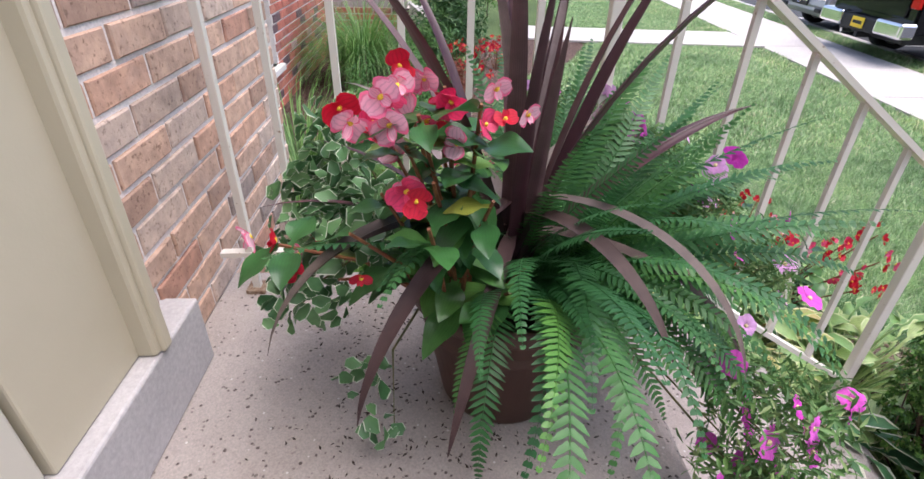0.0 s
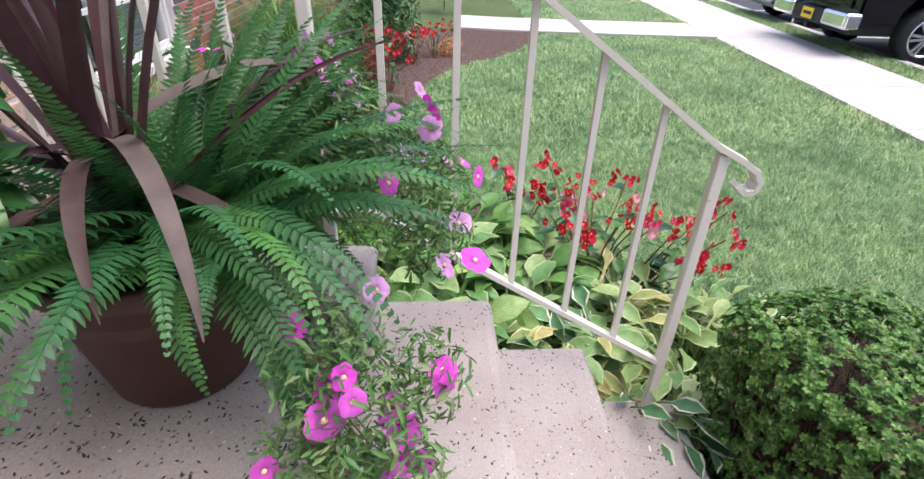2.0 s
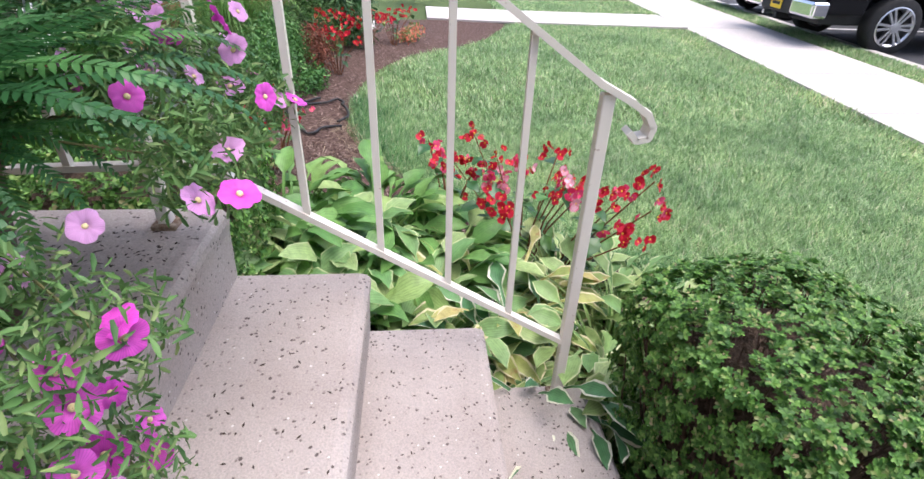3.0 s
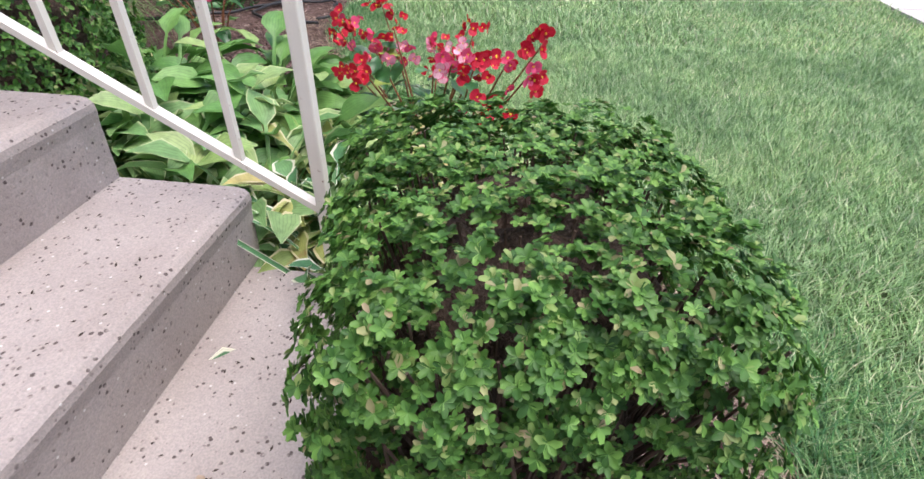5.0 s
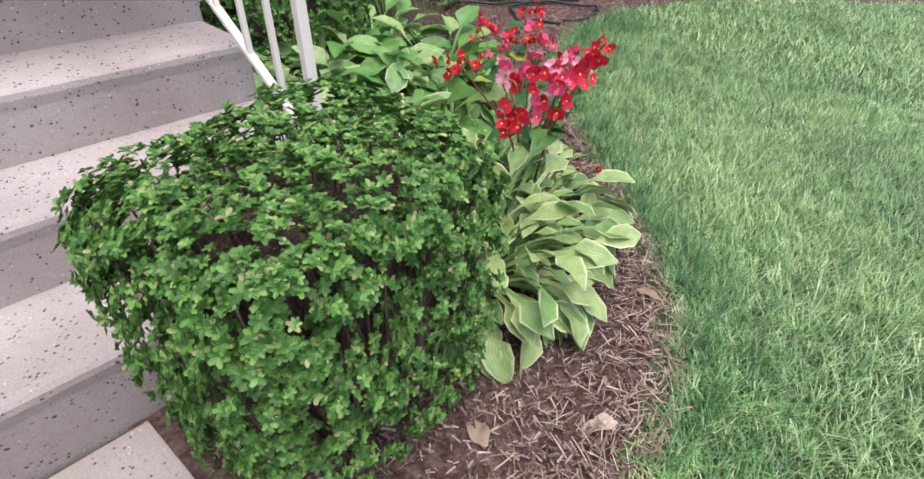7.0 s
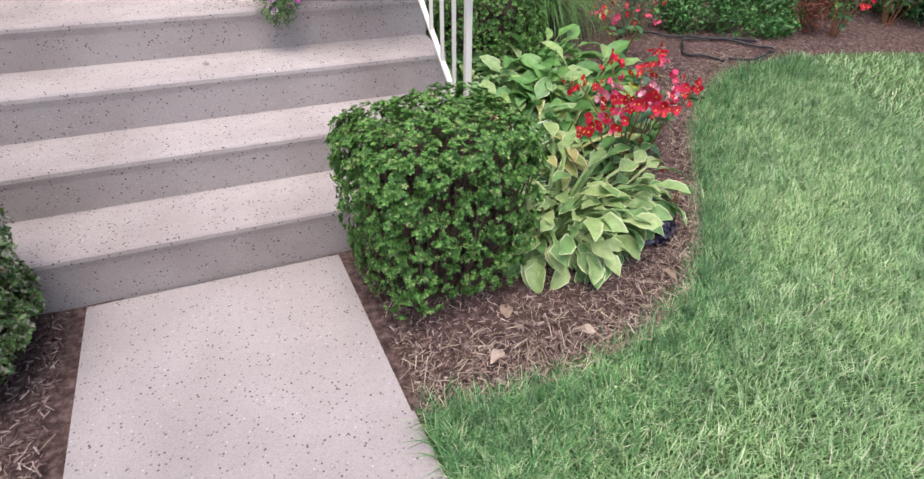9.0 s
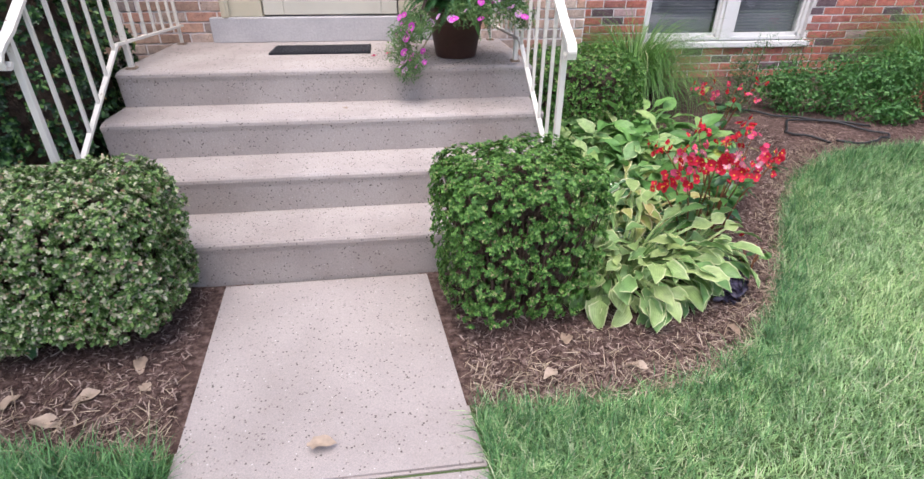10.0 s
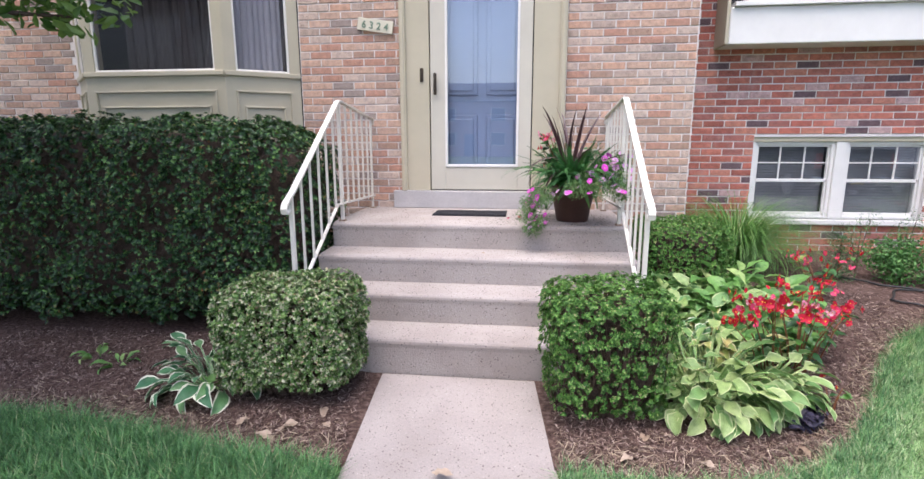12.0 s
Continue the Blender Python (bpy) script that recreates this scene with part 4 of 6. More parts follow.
# ---- leaf and petal colours ----
M_HOSTA_V = leaf_mat("hosta_margined", [(0.0, (0.13, 0.27, 0.08)), (0.5, (0.23, 0.37, 0.12)), (1.0, (0.38, 0.48, 0.18))], 0.45, True, 0.25, 0.4, (0.54, 0.59, 0.31), 0.25, edge=0.41)
M_HOSTA_W = leaf_mat("hosta_white_edged", [(0.0, (0.055, 0.17, 0.075)), (0.5, (0.1, 0.25, 0.1)), (1.0, (0.18, 0.34, 0.13))], 0.45, True, 0.2, 0.4, (0.74, 0.74, 0.58), 0.3)
M_HOSTA_G = leaf_mat("hosta_green", [(0.0, (0.1, 0.25, 0.06)), (0.6, (0.19, 0.38, 0.1)), (1.0, (0.36, 0.49, 0.17))], 0.45, True, 0.3, 0.4, None, 0.25)
M_HOSTA_L = leaf_mat("hosta_pale_green", [(0.0, (0.14, 0.31, 0.1)), (0.6, (0.25, 0.42, 0.16)), (1.0, (0.42, 0.5, 0.2))], 0.5, True, 0.3, 0.4, (0.5, 0.58, 0.3), 0.25, edge=0.42)
M_HOSTA_Y = leaf_mat("hosta_yellowing", [(0.0, (0.2, 0.32, 0.08)), (0.6, (0.42, 0.44, 0.14)), (1.0, (0.55, 0.45, 0.18))], 0.5, True, 0.3, 0.35, (0.66, 0.6, 0.36), 0.2, (0.4, 0.24, 0.1))
M_FERN = leaf_mat("fern_frond", [(0.0, (0.028, 0.115, 0.034)), (0.6, (0.045, 0.155, 0.044)), (0.88, (0.07, 0.2, 0.048)), (1.0, (0.11, 0.28, 0.052))], 0.45, True, 0.3)
M_SPIKE = leaf_mat("spike_leaf", [(0.0, (0.055, 0.02, 0.028)), (0.6, (0.1, 0.045, 0.05)), (1.0, (0.27, 0.21, 0.2))], 0.35, True, 0.12, 0.5, None, 0.3)
M_SPIKE_OLD = leaf_mat("faded_spike_leaf", [(0.0, (0.055, 0.03, 0.03)), (0.5, (0.085, 0.058, 0.05)), (1.0, (0.15, 0.12, 0.105))], 0.62, True, 0.08, 0.25, None, 0.3)
M_BEGL = leaf_mat("begonia_leaf", [(0.0, (0.025, 0.095, 0.028)), (0.6, (0.05, 0.16, 0.04)), (0.92, (0.11, 0.25, 0.05)), (1.0, (0.34, 0.36, 0.06))], 0.3, True, 0.25, 0.5, None, 0.15)
M_IVY = leaf_mat("ivy_leaf", [(0.0, (0.055, 0.15, 0.055)), (1.0, (0.13, 0.26, 0.1))], 0.45, False, 0.2, 0.4, (0.56, 0.62, 0.48), edge=0.42)
M_PETL = leaf_mat("petunia_leaf", [(0.0, (0.06, 0.15, 0.042)), (0.7, (0.125, 0.25, 0.07)), (1.0, (0.22, 0.3, 0.11))], 0.55, False, 0.25)
M_RGRASS = leaf_mat("tall_grass", [(0.0, (0.06, 0.16, 0.03)), (0.7, (0.13, 0.29, 0.06)), (0.95, (0.24, 0.38, 0.12)), (1.0, (0.5, 0.45, 0.26))], 0.45, False, 0.3)
M_SHRUB = leaf_mat("shrub_leaf", [(0.0, (0.03, 0.11, 0.025)), (0.7, (0.07, 0.2, 0.04)), (1.0, (0.13, 0.28, 0.07))], 0.5, False, 0.2)
M_CONIF = leaf_mat("conifer_needle", [(0.0, (0.02, 0.075, 0.02)), (0.8, (0.05, 0.14, 0.035)), (1.0, (0.1, 0.2, 0.06))], 0.5, False, 0.15)
M_DUSTY = leaf_mat("silver_leaf", [(0.0, (0.4, 0.46, 0.46)), (1.0, (0.58, 0.64, 0.64))], 0.8, False, 0.1)
M_TREEL = leaf_mat("tree_leaf", [(0.0, (0.05, 0.12, 0.02)), (1.0, (0.16, 0.26, 0.05))], 0.4, False, 0.35)
M_DRY = leaf_mat("dry_leaf", [(0.0, (0.27, 0.19, 0.13)), (1.0, (0.43, 0.34, 0.26))], 0.7, True, 0.15)
M_RUST = leaf_mat("rust_leaf", [(0.0, (0.1, 0.03, 0.02)), (1.0, (0.26, 0.09, 0.05))], 0.7, False, 0.15)
M_ORANGE = leaf_mat("orange_flower", [(0.0, (0.1, 0.2, 0.05)), (0.45, (0.14, 0.24, 0.06)), (0.5, (0.7, 0.16, 0.08)), (1.0, (0.75, 0.3, 0.2))], 0.6, False, 0.2)
M_PURP = leaf_mat("purple_leaf", [(0.0, (0.02, 0.018, 0.03)), (1.0, (0.06, 0.05, 0.09))], 0.5, False, 0.1)
M_STEM = grainy("green_stem", (0.1, 0.14, 0.04), (0.2, 0.16, 0.07), 30, 0.6)
M_REDSTEM = grainy("red_stem", (0.2, 0.06, 0.03), (0.28, 0.12, 0.05), 30, 0.5)


def petal_mat(name, c1, c2, trans=0.3, margin=None):
    return leaf_mat(name, [(0.0, c1), (1.0, c2)], 0.5, True, trans, 0.3, margin, 0.22, edge=0.2)


M_MAG = petal_mat("magenta_petal", (0.72, 0.06, 0.55), (0.85, 0.16, 0.72))
M_LILAC = petal_mat("lilac_petal", (0.72, 0.32, 0.7), (0.85, 0.5, 0.82))
M_PINK = petal_mat("pink_petal", (0.86, 0.34, 0.47), (0.92, 0.56, 0.66), 0.3, (0.84, 0.16, 0.3))
M_ROSE = petal_mat("rose_petal", (0.74, 0.03, 0.12), (0.82, 0.12, 0.26))
M_REDP = petal_mat("red_petal", (0.56, 0.008, 0.03), (0.7, 0.03, 0.07))
M_YEL = painted("yellow_stamen", (0.85, 0.6, 0.05), 0.6)
M_CREAM = painted("cream_throat", (0.7, 0.58, 0.3), 0.6)


# ---- leaves as meshes ----
def blade_mesh(name, length, width, elev, droop, mat, n=12, shape="strap", fold=0.25, wave=0.0, stalk=0.0, seed=0):
    """One arching leaf from the origin along +x: starts at elev degrees and bends down by droop degrees over its length."""
    tv, uv = [], []
    x = z = 0.0
    total = length + stalk
    steps_n = n + (3 if stalk else 0)
    for k in range(steps_n + 1):
        s_ = k / steps_n
        a = math.radians(elev - droop * s_ * s_)
        d = s_ * total
        if k:
            x += math.cos(a) * total / steps_n
            z += math.sin(a) * total / steps_n
        t = (d - stalk) / length
        if t < 0:
            w = 0.006
        elif shape == "strap":
            w = width * min(1.0, 0.45 + t * 3.0) * max(0.0, 1 - t ** 3.5) * 0.5 + 0.0008
        elif shape == "heart":
            w = width * 0.5 * max(0.02, (math.sin(math.pi * min(1.0, t * 0.97 + 0.03) ** 0.62)) ** 0.85)
        else:
            w = width * 0.5 * max(0.03, math.sin(math.pi * t ** 0.8))
        nx, nz = -math.sin(a), math.cos(a)
        cols = (-1, -0.5, 0, 0.5, 1) if shape == "heart" else (-1, 0, 1)
        for c in cols:
            lift = abs(c) * w * fold + wave * w * math.sin(9 * t + c * 2 + seed) * abs(c)
            tv.append((x + nx * lift, c * w, z + nz * lift))
            uv.append((0.5 + 0.5 * c, t))
    m = len(cols)
    tf = [(m * k + j, m * k + j + 1, m * (k + 1) + j + 1, m * (k + 1) + j) for k in range(steps_n) for j in range(m - 1)]
    me = array_mesh(name, tv, tf, uv)
    me.materials.append(mat)
    me.polygons.foreach_set("use_smooth", [True] * len(me.polygons))
    return me


def frond_mesh(length, elev, droop, mat, seed, pairs=46, wide=0.041):
    """A fern frond: a rib with two rows of narrow toothed leaflets, longest in the lower half."""
    rng = random.Random(seed)
    vs, fs = [], []
    x = z = 0.0
    prev = None
    for k in range(pairs + 1):
        t = k / pairs
        a = math.radians(elev - droop * t * t)
        if k:
            x += math.cos(a) * length / pairs
            z += math.sin(a) * length / pairs
        r = 0.0022 * (1 - 0.8 * t)
        base = len(vs)
        vs += [(x, -r, z), (x, r, z), (x - math.sin(a) * r, 0, z + math.cos(a) * r), (x - math.sin(a) * r, 0.0001, z + math.cos(a) * r)]
        if prev is not None:
            fs += [(prev, base, base + 2, prev + 2), (prev + 3, base + 3, base + 1, prev + 1)]
        prev = base
        if k < 2:
            continue
        ll = wide * min(1.0, 0.35 + t * 3.2) * (1 - t ** 2.2) * rng.uniform(0.88, 1.1) + 0.004
        w = length / pairs * 0.36
        for side in (-1, 1):
            sweep = 0.24 + 0.5 * t + rng.uniform(-0.08, 0.08)
            dx, dy = math.sin(sweep), math.cos(sweep) * side
            dip = rng.uniform(-0.3, 0.02)
            def at(u, v):
                px = dx * u * ll + (math.cos(sweep)) * v
                py = dy * u * ll - math.sin(sweep) * side * v
                pz = dip * u * u * ll + 0.15 * abs(v)
                return (x + px * math.cos(a) - pz * math.sin(a), py, z + px * math.sin(a) + pz * math.cos(a))
            b = len(vs)
            vs += [at(0.02, -w * 0.8), at(0.0, 0), at(0.02, w * 0.9), at(0.55, -w * 0.85), at(0.55, 0), at(0.55, w * 0.8), at(1.0, -w * 0.12), at(1.0, 0), at(1.0, w * 0.12)]
            fs += [(b, b + 1, b + 4, b + 3), (b + 1, b + 2, b + 5, b + 4), (b + 3, b + 4, b + 7, b + 6), (b + 4, b + 5, b + 8, b + 7)]
    me = array_mesh("frond", vs, fs)
    me.materials.append(mat)
    return me


def set_leaf(thing, me, name, loc, az, roll=0.0, scale=1.0, tilt=0.0):
    ob = new(name, me)
    ob.parent = thing
    ob.matrix_local = pose(*loc, roll, tilt, az) @ Matrix.Scale(scale, 4)
    return ob


def flower_mesh(kind, size, seed):
    """A blossom facing +z: a ruffled five-lobed trumpet, or four begonia petals."""
    rng = random.Random(seed)
    vs, fs, uv = [], [], []
    if kind == "petunia":
        seg, rings = 30, ((0.1, -0.35), (0.18, -0.06), (0.5, 0.02), (0.82, 0.05), (1.0, 0.02))
        for r, h in rings:
            for i in range(seg):
                a = 2 * math.pi * i / seg
                lobe = 1 - (0.13 * (r > 0.4)) * (0.5 + 0.5 * math.cos(5 * a)) ** 3
                ruff = 0.06 * r * r * math.sin(10 * a + seed)
                vs.append((size * r * lobe * math.cos(a), size * r * lobe * math.sin(a), size * (h + ruff)))
                uv.append((0.5 + 0.5 * abs((i / 6) % 1 * 2 - 1), r))
        for k in range(len(rings) - 1):
            for i in range(seg):
                fs.append((k * seg + i, k * seg + (i + 1) % seg, (k + 1) * seg + (i + 1) % seg, (k + 1) * seg + i))
    else:
        for p in range(4):
            a0 = math.pi / 2 * p + rng.uniform(-0.15, 0.15)
            big = 1.0 if p % 2 == 0 else 0.58
            up = rng.uniform(0.35, 0.9)
            base = len(vs)
            for k in range(5):
                t = k / 4
                w = size * big * (0.78 if p % 2 == 0 else 0.55) * math.sin(math.pi * (0.1 + 0.8 * t)) ** 0.8
                for c in (-1, 0, 1):
                    r = size * big * t
                    px, py, pz = r, c * w, size * (up * t - 0.3 * t * t + (0.2 * t) * abs(c))
                    vs.append((px * math.cos(a0) - py * math.sin(a0), px * math.sin(a0) + py * math.cos(a0), pz + 0.002 * (p % 2)))
                    uv.append((0.5 + 0.3 * c, t))
            for k in range(4):
                for j in range(2):
                    fs.append((base + 3 * k + j, base + 3 * k + j + 1, base + 3 * k + j + 4, base + 3 * k + j + 3))
    me = array_mesh("flower", vs, fs, uv)
    me.polygons.foreach_set("use_smooth", [True] * len(me.polygons))
    return me


def dome_mesh(name, r, h, mat):
    bm = lathe_bm([(r, 0), (r * 0.9, h * 0.5), (r * 0.55, h * 0.85), (0.0005, h)], 10)
    me = bpy.data.meshes.new(name)
    bm.to_mesh(me)
    bm.free()
    me.materials.append(mat)
    return me


FL_PET = {}
for key, mat in (("mag", M_MAG), ("lil", M_LILAC)):
    for k in range(2):
        me = flower_mesh("petunia", 0.023 + 0.003 * k, k)
        me.materials.append(mat)
        FL_PET[key, k] = me
FL_BEG = {}
for key, mat in (("pink", M_PINK), ("rose", M_ROSE), ("red", M_REDP)):
    for k in range(3):
        me = flower_mesh("begonia", 0.021 + 0.003 * k, k + 7)
        me.materials.append(mat)
        FL_BEG[key, k] = me
THROAT = dome_mesh("throat", 0.0045, 0.004, M_CREAM)
STAMEN = dome_mesh("stamen", 0.0048, 0.008, M_YEL)


def put_flower(thing, me, centre, loc, facing, spin, scale=1.0):
    ob = new("flower", me)
    ob.parent = thing
    m = Matrix.Translation(loc) @ Vector(facing).to_track_quat("Z", "Y").to_matrix().to_4x4() @ pose(0, 0, 0, 0, 0, spin) @ Matrix.Scale(scale, 4)
    ob.matrix_local = m
    eye = new("flower_eye", centre)
    eye.parent = ob
    eye.matrix_local = pose(0, 0, -0.001)
    return ob


def stem_part(thing, paths, radius, mat, name="stem"):
    for pts in paths:
        bm = tube_bm(pts, [radius * (1 - 0.5 * k / (len(pts) - 1)) for k in range(len(pts))], 5)
        part(name, bm, mat, thing)


def sprig_cloud(rng, centres, radii, count, leaf_l, leaf_w, up=0.3):
    """Small loose leaves filling some ellipsoids: joined arrays."""
    lv, lf, lu = small_leaf(leaf_l, leaf_w)
    c = np.array(centres)[rng.integers(0, len(centres), count)]
    r = np.array(radii)
    d = rng.normal(size=(count, 3))
    d /= np.linalg.norm(d, axis=1, keepdims=True)
    p = c + d * (rng.random((count, 1)) ** 0.45) * r
    nn = d * 0.6 + rng.normal(size=(count, 3)) * 0.6 + np.array([0, 0, up])
    rot = frames_from(nn, rng.uniform(0, 6.28, count), rng)
    return scatter(lv, lf, rot, p, rng.uniform(0.6, 1.25, count), lu)


def foliage_part(thing, data, mat, name="foliage"):
    ob = part_mesh(name, array_mesh(name, data[0], data[1], data[2]), mat, thing)
    ob["kind"] = "stuff"
    return ob


# ---- potted arrangement on the porch ----
PX, PY, PZ = 0.775, 1.4, 0.806
pot = tagged(empty("flower_pot", (PX, PY, PZ)), "dark brown round plastic pot standing on the porch", "pot")
bm = lathe_bm([(0.0, 0.0), (0.125, 0.0), (0.132, 0.012), (0.178, 0.262), (0.19, 0.266), (0.196, 0.275), (0.196, 0.298), (0.19, 0.304), (0.178, 0.3), (0.172, 0.26), (0.17, 0.2)], 48)
smooth(part("pot_body", bm, M_POT, pot))
part("soil", lathe_bm([(0.168, 0.25), (0.1, 0.262), (0.001, 0.268)], 32), M_SOIL, pot, "dark potting soil")
ST = PZ + 0.262

R = random.Random(11)
spike = tagged(empty("spike_plant", (PX - 0.02, PY + 0.0, ST)), "dark purple spike plant with long strap leaves in the pot", "plant")
up_meshes = [blade_mesh("leaf", 0.62 + 0.05 * k, 0.031, 84 - 5 * k, 10 + 8 * k, M_SPIKE, 12, "strap", 0.5, 0, 0, k) for k in range(4)]
arch_meshes = [blade_mesh("leaf", 0.47 + 0.04 * k, 0.031, 24 - 6 * k, 82 + 3 * k, M_SPIKE_OLD, 16, "strap", 0.35, 0.05, 0, k + 9) for k in range(4)]
out_meshes = [blade_mesh("leaf", 0.62 + 0.06 * k, 0.03, 46 - 9 * k, 34 + 8 * k, M_SPIKE, 12, "strap", 0.5, 0, 0, k + 20) for k in range(3)]
for k in range(15):
    set_leaf(spike, up_meshes[k % 4], "leaf", (R.uniform(-0.02, 0.02), R.uniform(-0.02, 0.02), 0), k * 137.5, R.uniform(-8, 8), R.uniform(0.85, 1.05), -R.uniform(-4, 8))
for k, az in enumerate((116, 126, 142, 163, 206, 222, 237, 20, 320)):
    set_leaf(spike, arch_meshes[k % 4], "leaf", (0, 0, 0.15 + 0.03 * (k % 3)), az + R.uniform(-6, 6), R.uniform(-10, 10), R.uniform(0.85, 1.08) * (0.74 if az == 163 else 1.0), R.uniform(-4, 4))
for k, az in enumerate((85, 104, 62, 295, 318, 342, 275, 40)):
    set_leaf(spike, out_meshes[k % 3], "leaf", (0, 0, 0.05), az + R.uniform(-6, 6), R.uniform(-10, 10), R.uniform(0.85, 1.05) * (0.68 if 60 < az < 110 else 1.0), 0)

fern = tagged(empty("fern", (PX, PY - 0.06, ST)), "bright green sword fern with long arching fronds in the pot", "fern")
fr_up = [frond_mesh(0.5 + 0.06 * k, 64 - 12 * k, 14 + 10 * k, M_FERN, k) for k in range(3)]
fr_mid = [frond_mesh(0.54 + 0.04 * k, 50 - 5 * k, 68 + 12 * k, M_FERN, k + 5) for k in range(3)]
fr_low = [frond_mesh(0.38 + 0.05 * k, 36 - 8 * k, 92 + 12 * k, M_FERN, k + 9) for k in range(3)]
for k in range(40):
    az = R.uniform(240, 375) if k % 5 else R.uniform(120, 255)
    set_leaf(fern, fr_up[k % 3], "frond", (R.uniform(-0.05, 0.05), R.uniform(-0.06, 0.06), 0), az, R.uniform(-20, 20), R.uniform(0.8, 1.05))
for k in range(50):
    az = R.uniform(175, 395) if k % 5 else R.uniform(130, 190)
    set_leaf(fern, fr_mid[k % 3], "frond", (R.uniform(-0.06, 0.06), R.uniform(-0.06, 0.06), 0), az, R.uniform(-20, 20), R.uniform(0.8, 1.05))
for k, az in enumerate((178, 196, 210, 224, 236, 248, 262, 276, 290, 305, 150, 168, 203, 218, 230, 243, 256, 270, 284, 240, 226)):
    set_leaf(fern, fr_low[k % 3], "frond", (R.uniform(-0.05, 0.05), R.uniform(-0.05, 0.05), 0.03), az + R.uniform(-5, 5), R.uniform(-18, 18), R.uniform(0.85, 1.1))


for k in range(34):
    set_leaf(fern, (fr_up + fr_mid)[k % 6], "frond", (R.uniform(-0.09, 0.07), R.uniform(-0.12, 0.05), 0.0), R.uniform(140, 380), R.uniform(-25, 25), R.uniform(0.42, 0.68))


def begonia(loc, stems, h, spread, flowers, colours, label, seed, lean=(0.0, 0.0), leaf=0.075, n_leaf=26):
    """Fleshy red-tinged stems, broad pointed leaves, drooping clusters of four-petalled flowers."""
    r = random.Random(seed)
    thing = tagged(empty("begonia", loc), label, "flower")
    leaves = [blade_mesh("leaf", leaf * (1 + 0.15 * k), leaf * 0.78, 20 - 22 * k, 30, M_BEGL, 8, "heart", 0.18, 0.12, 0.02, k + seed) for k in range(3)]
    paths, tips = [], []
    for k in range(stems):
        a = 2 * math.pi * k / stems + r.uniform(-0.3, 0.3)
        rad = spread * r.uniform(0.35, 1.0)
        top = Vector((rad * math.cos(a) + lean[0], rad * math.sin(a) + lean[1], h * r.uniform(0.82, 1.08)))
        mid = top * 0.5 + Vector((0, 0, h * 0.12))
        paths.append([(0.02 * math.cos(a), 0.02 * math.sin(a), 0.0), tuple(mid), tuple(top)])
        tips.append((mid, top))
    stem_part(thing, paths, 0.005, M_REDSTEM)
    for k in range(n_leaf):
        mid, top = tips[k % stems]
        p = mid.lerp(top, r.uniform(-0.6, 1.0))
        set_leaf(thing, leaves[k % 3], "leaf", tuple(p), r.uniform(0, 360), r.uniform(-25, 25), r.uniform(0.7, 1.15))
    for k in range(flowers):
        mid, top = tips[k % stems]
        p = top + Vector((r.uniform(-1, 1), r.uniform(-1, 1), r.uniform(-0.6, 0.7))) * 0.055
        f = Vector((p.x * 2 + r.uniform(-0.6, 0.6) - 0.6, p.y * 2 + r.uniform(-0.6, 0.6), r.uniform(-0.5, 0.6)))
        put_flower(thing, FL_BEG[colours[k % len(colours)], k % 3], STAMEN, tuple(p), f, r.uniform(0, 360), r.uniform(0.7, 1.0))
    return thing


begonia((PX - 0.1, PY + 0.1, ST), 9, 0.42, 0.08, 28, ("pink", "rose", "pink", "red"), "pink and red flowering begonia in the pot", 21, (-0.12, 0.05), 0.06, 64)
begonia((PX - 0.02, PY + 0.14, ST - 0.01), 5, 0.2, 0.13, 8, ("pink", "red"), "low pink and red begonia spilling over the pot", 22, (-0.08, 0.2), 0.07, 16)

begonia((PX - 0.1, PY + 0.06, ST), 6, 0.13, 0.12, 0, ("red",), "low broad begonia leaves over the pot rim", 23, (-0.06, 0.0), 0.075, 26)
begonia((PX - 0.12, PY + 0.12, ST), 6, 0.3, 0.12, 0, ("red",), "leafy begonia stems in the pot", 24, (-0.08, 0.04), 0.06, 40)

# trailing variegated ivy
rng = np.random.default_rng(5)
ivy = tagged(empty("trailing_ivy", (PX, PY, 0)), "white-edged trailing ivy spilling over the pot", "plant")
cs = [(-0.02, 0.3, 1.24), (0.08, 0.34, 1.28), (0.16, 0.32, 1.34), (-0.1, 0.36, 1.14), (0.04, 0.4, 1.14), (0.16, 0.4, 1.2), (-0.06, 0.24, 1.26), (0.12, 0.3, 1.1)]
foliage_part(ivy, sprig_cloud(rng, cs, (0.09, 0.09, 0.08), 620, 0.034, 0.028), M_IVY)
foliage_part(ivy, sprig_cloud(rng, [(-0.16, 0.26, 1.0), (-0.2, 0.25, 0.9), (-0.13, 0.3, 0.94)], (0.03, 0.04, 0.06), 26, 0.03, 0.026), M_IVY)
stem_part(ivy, [[(0, 0.15, ST), (c[0] * 0.7, c[1] * 0.8, c[2] + 0.04), c] for c in cs] + [[(0, 0.15, ST), (-0.14, 0.22, 1.03), (-0.2, 0.22, 0.88)]], 0.003, M_STEM)


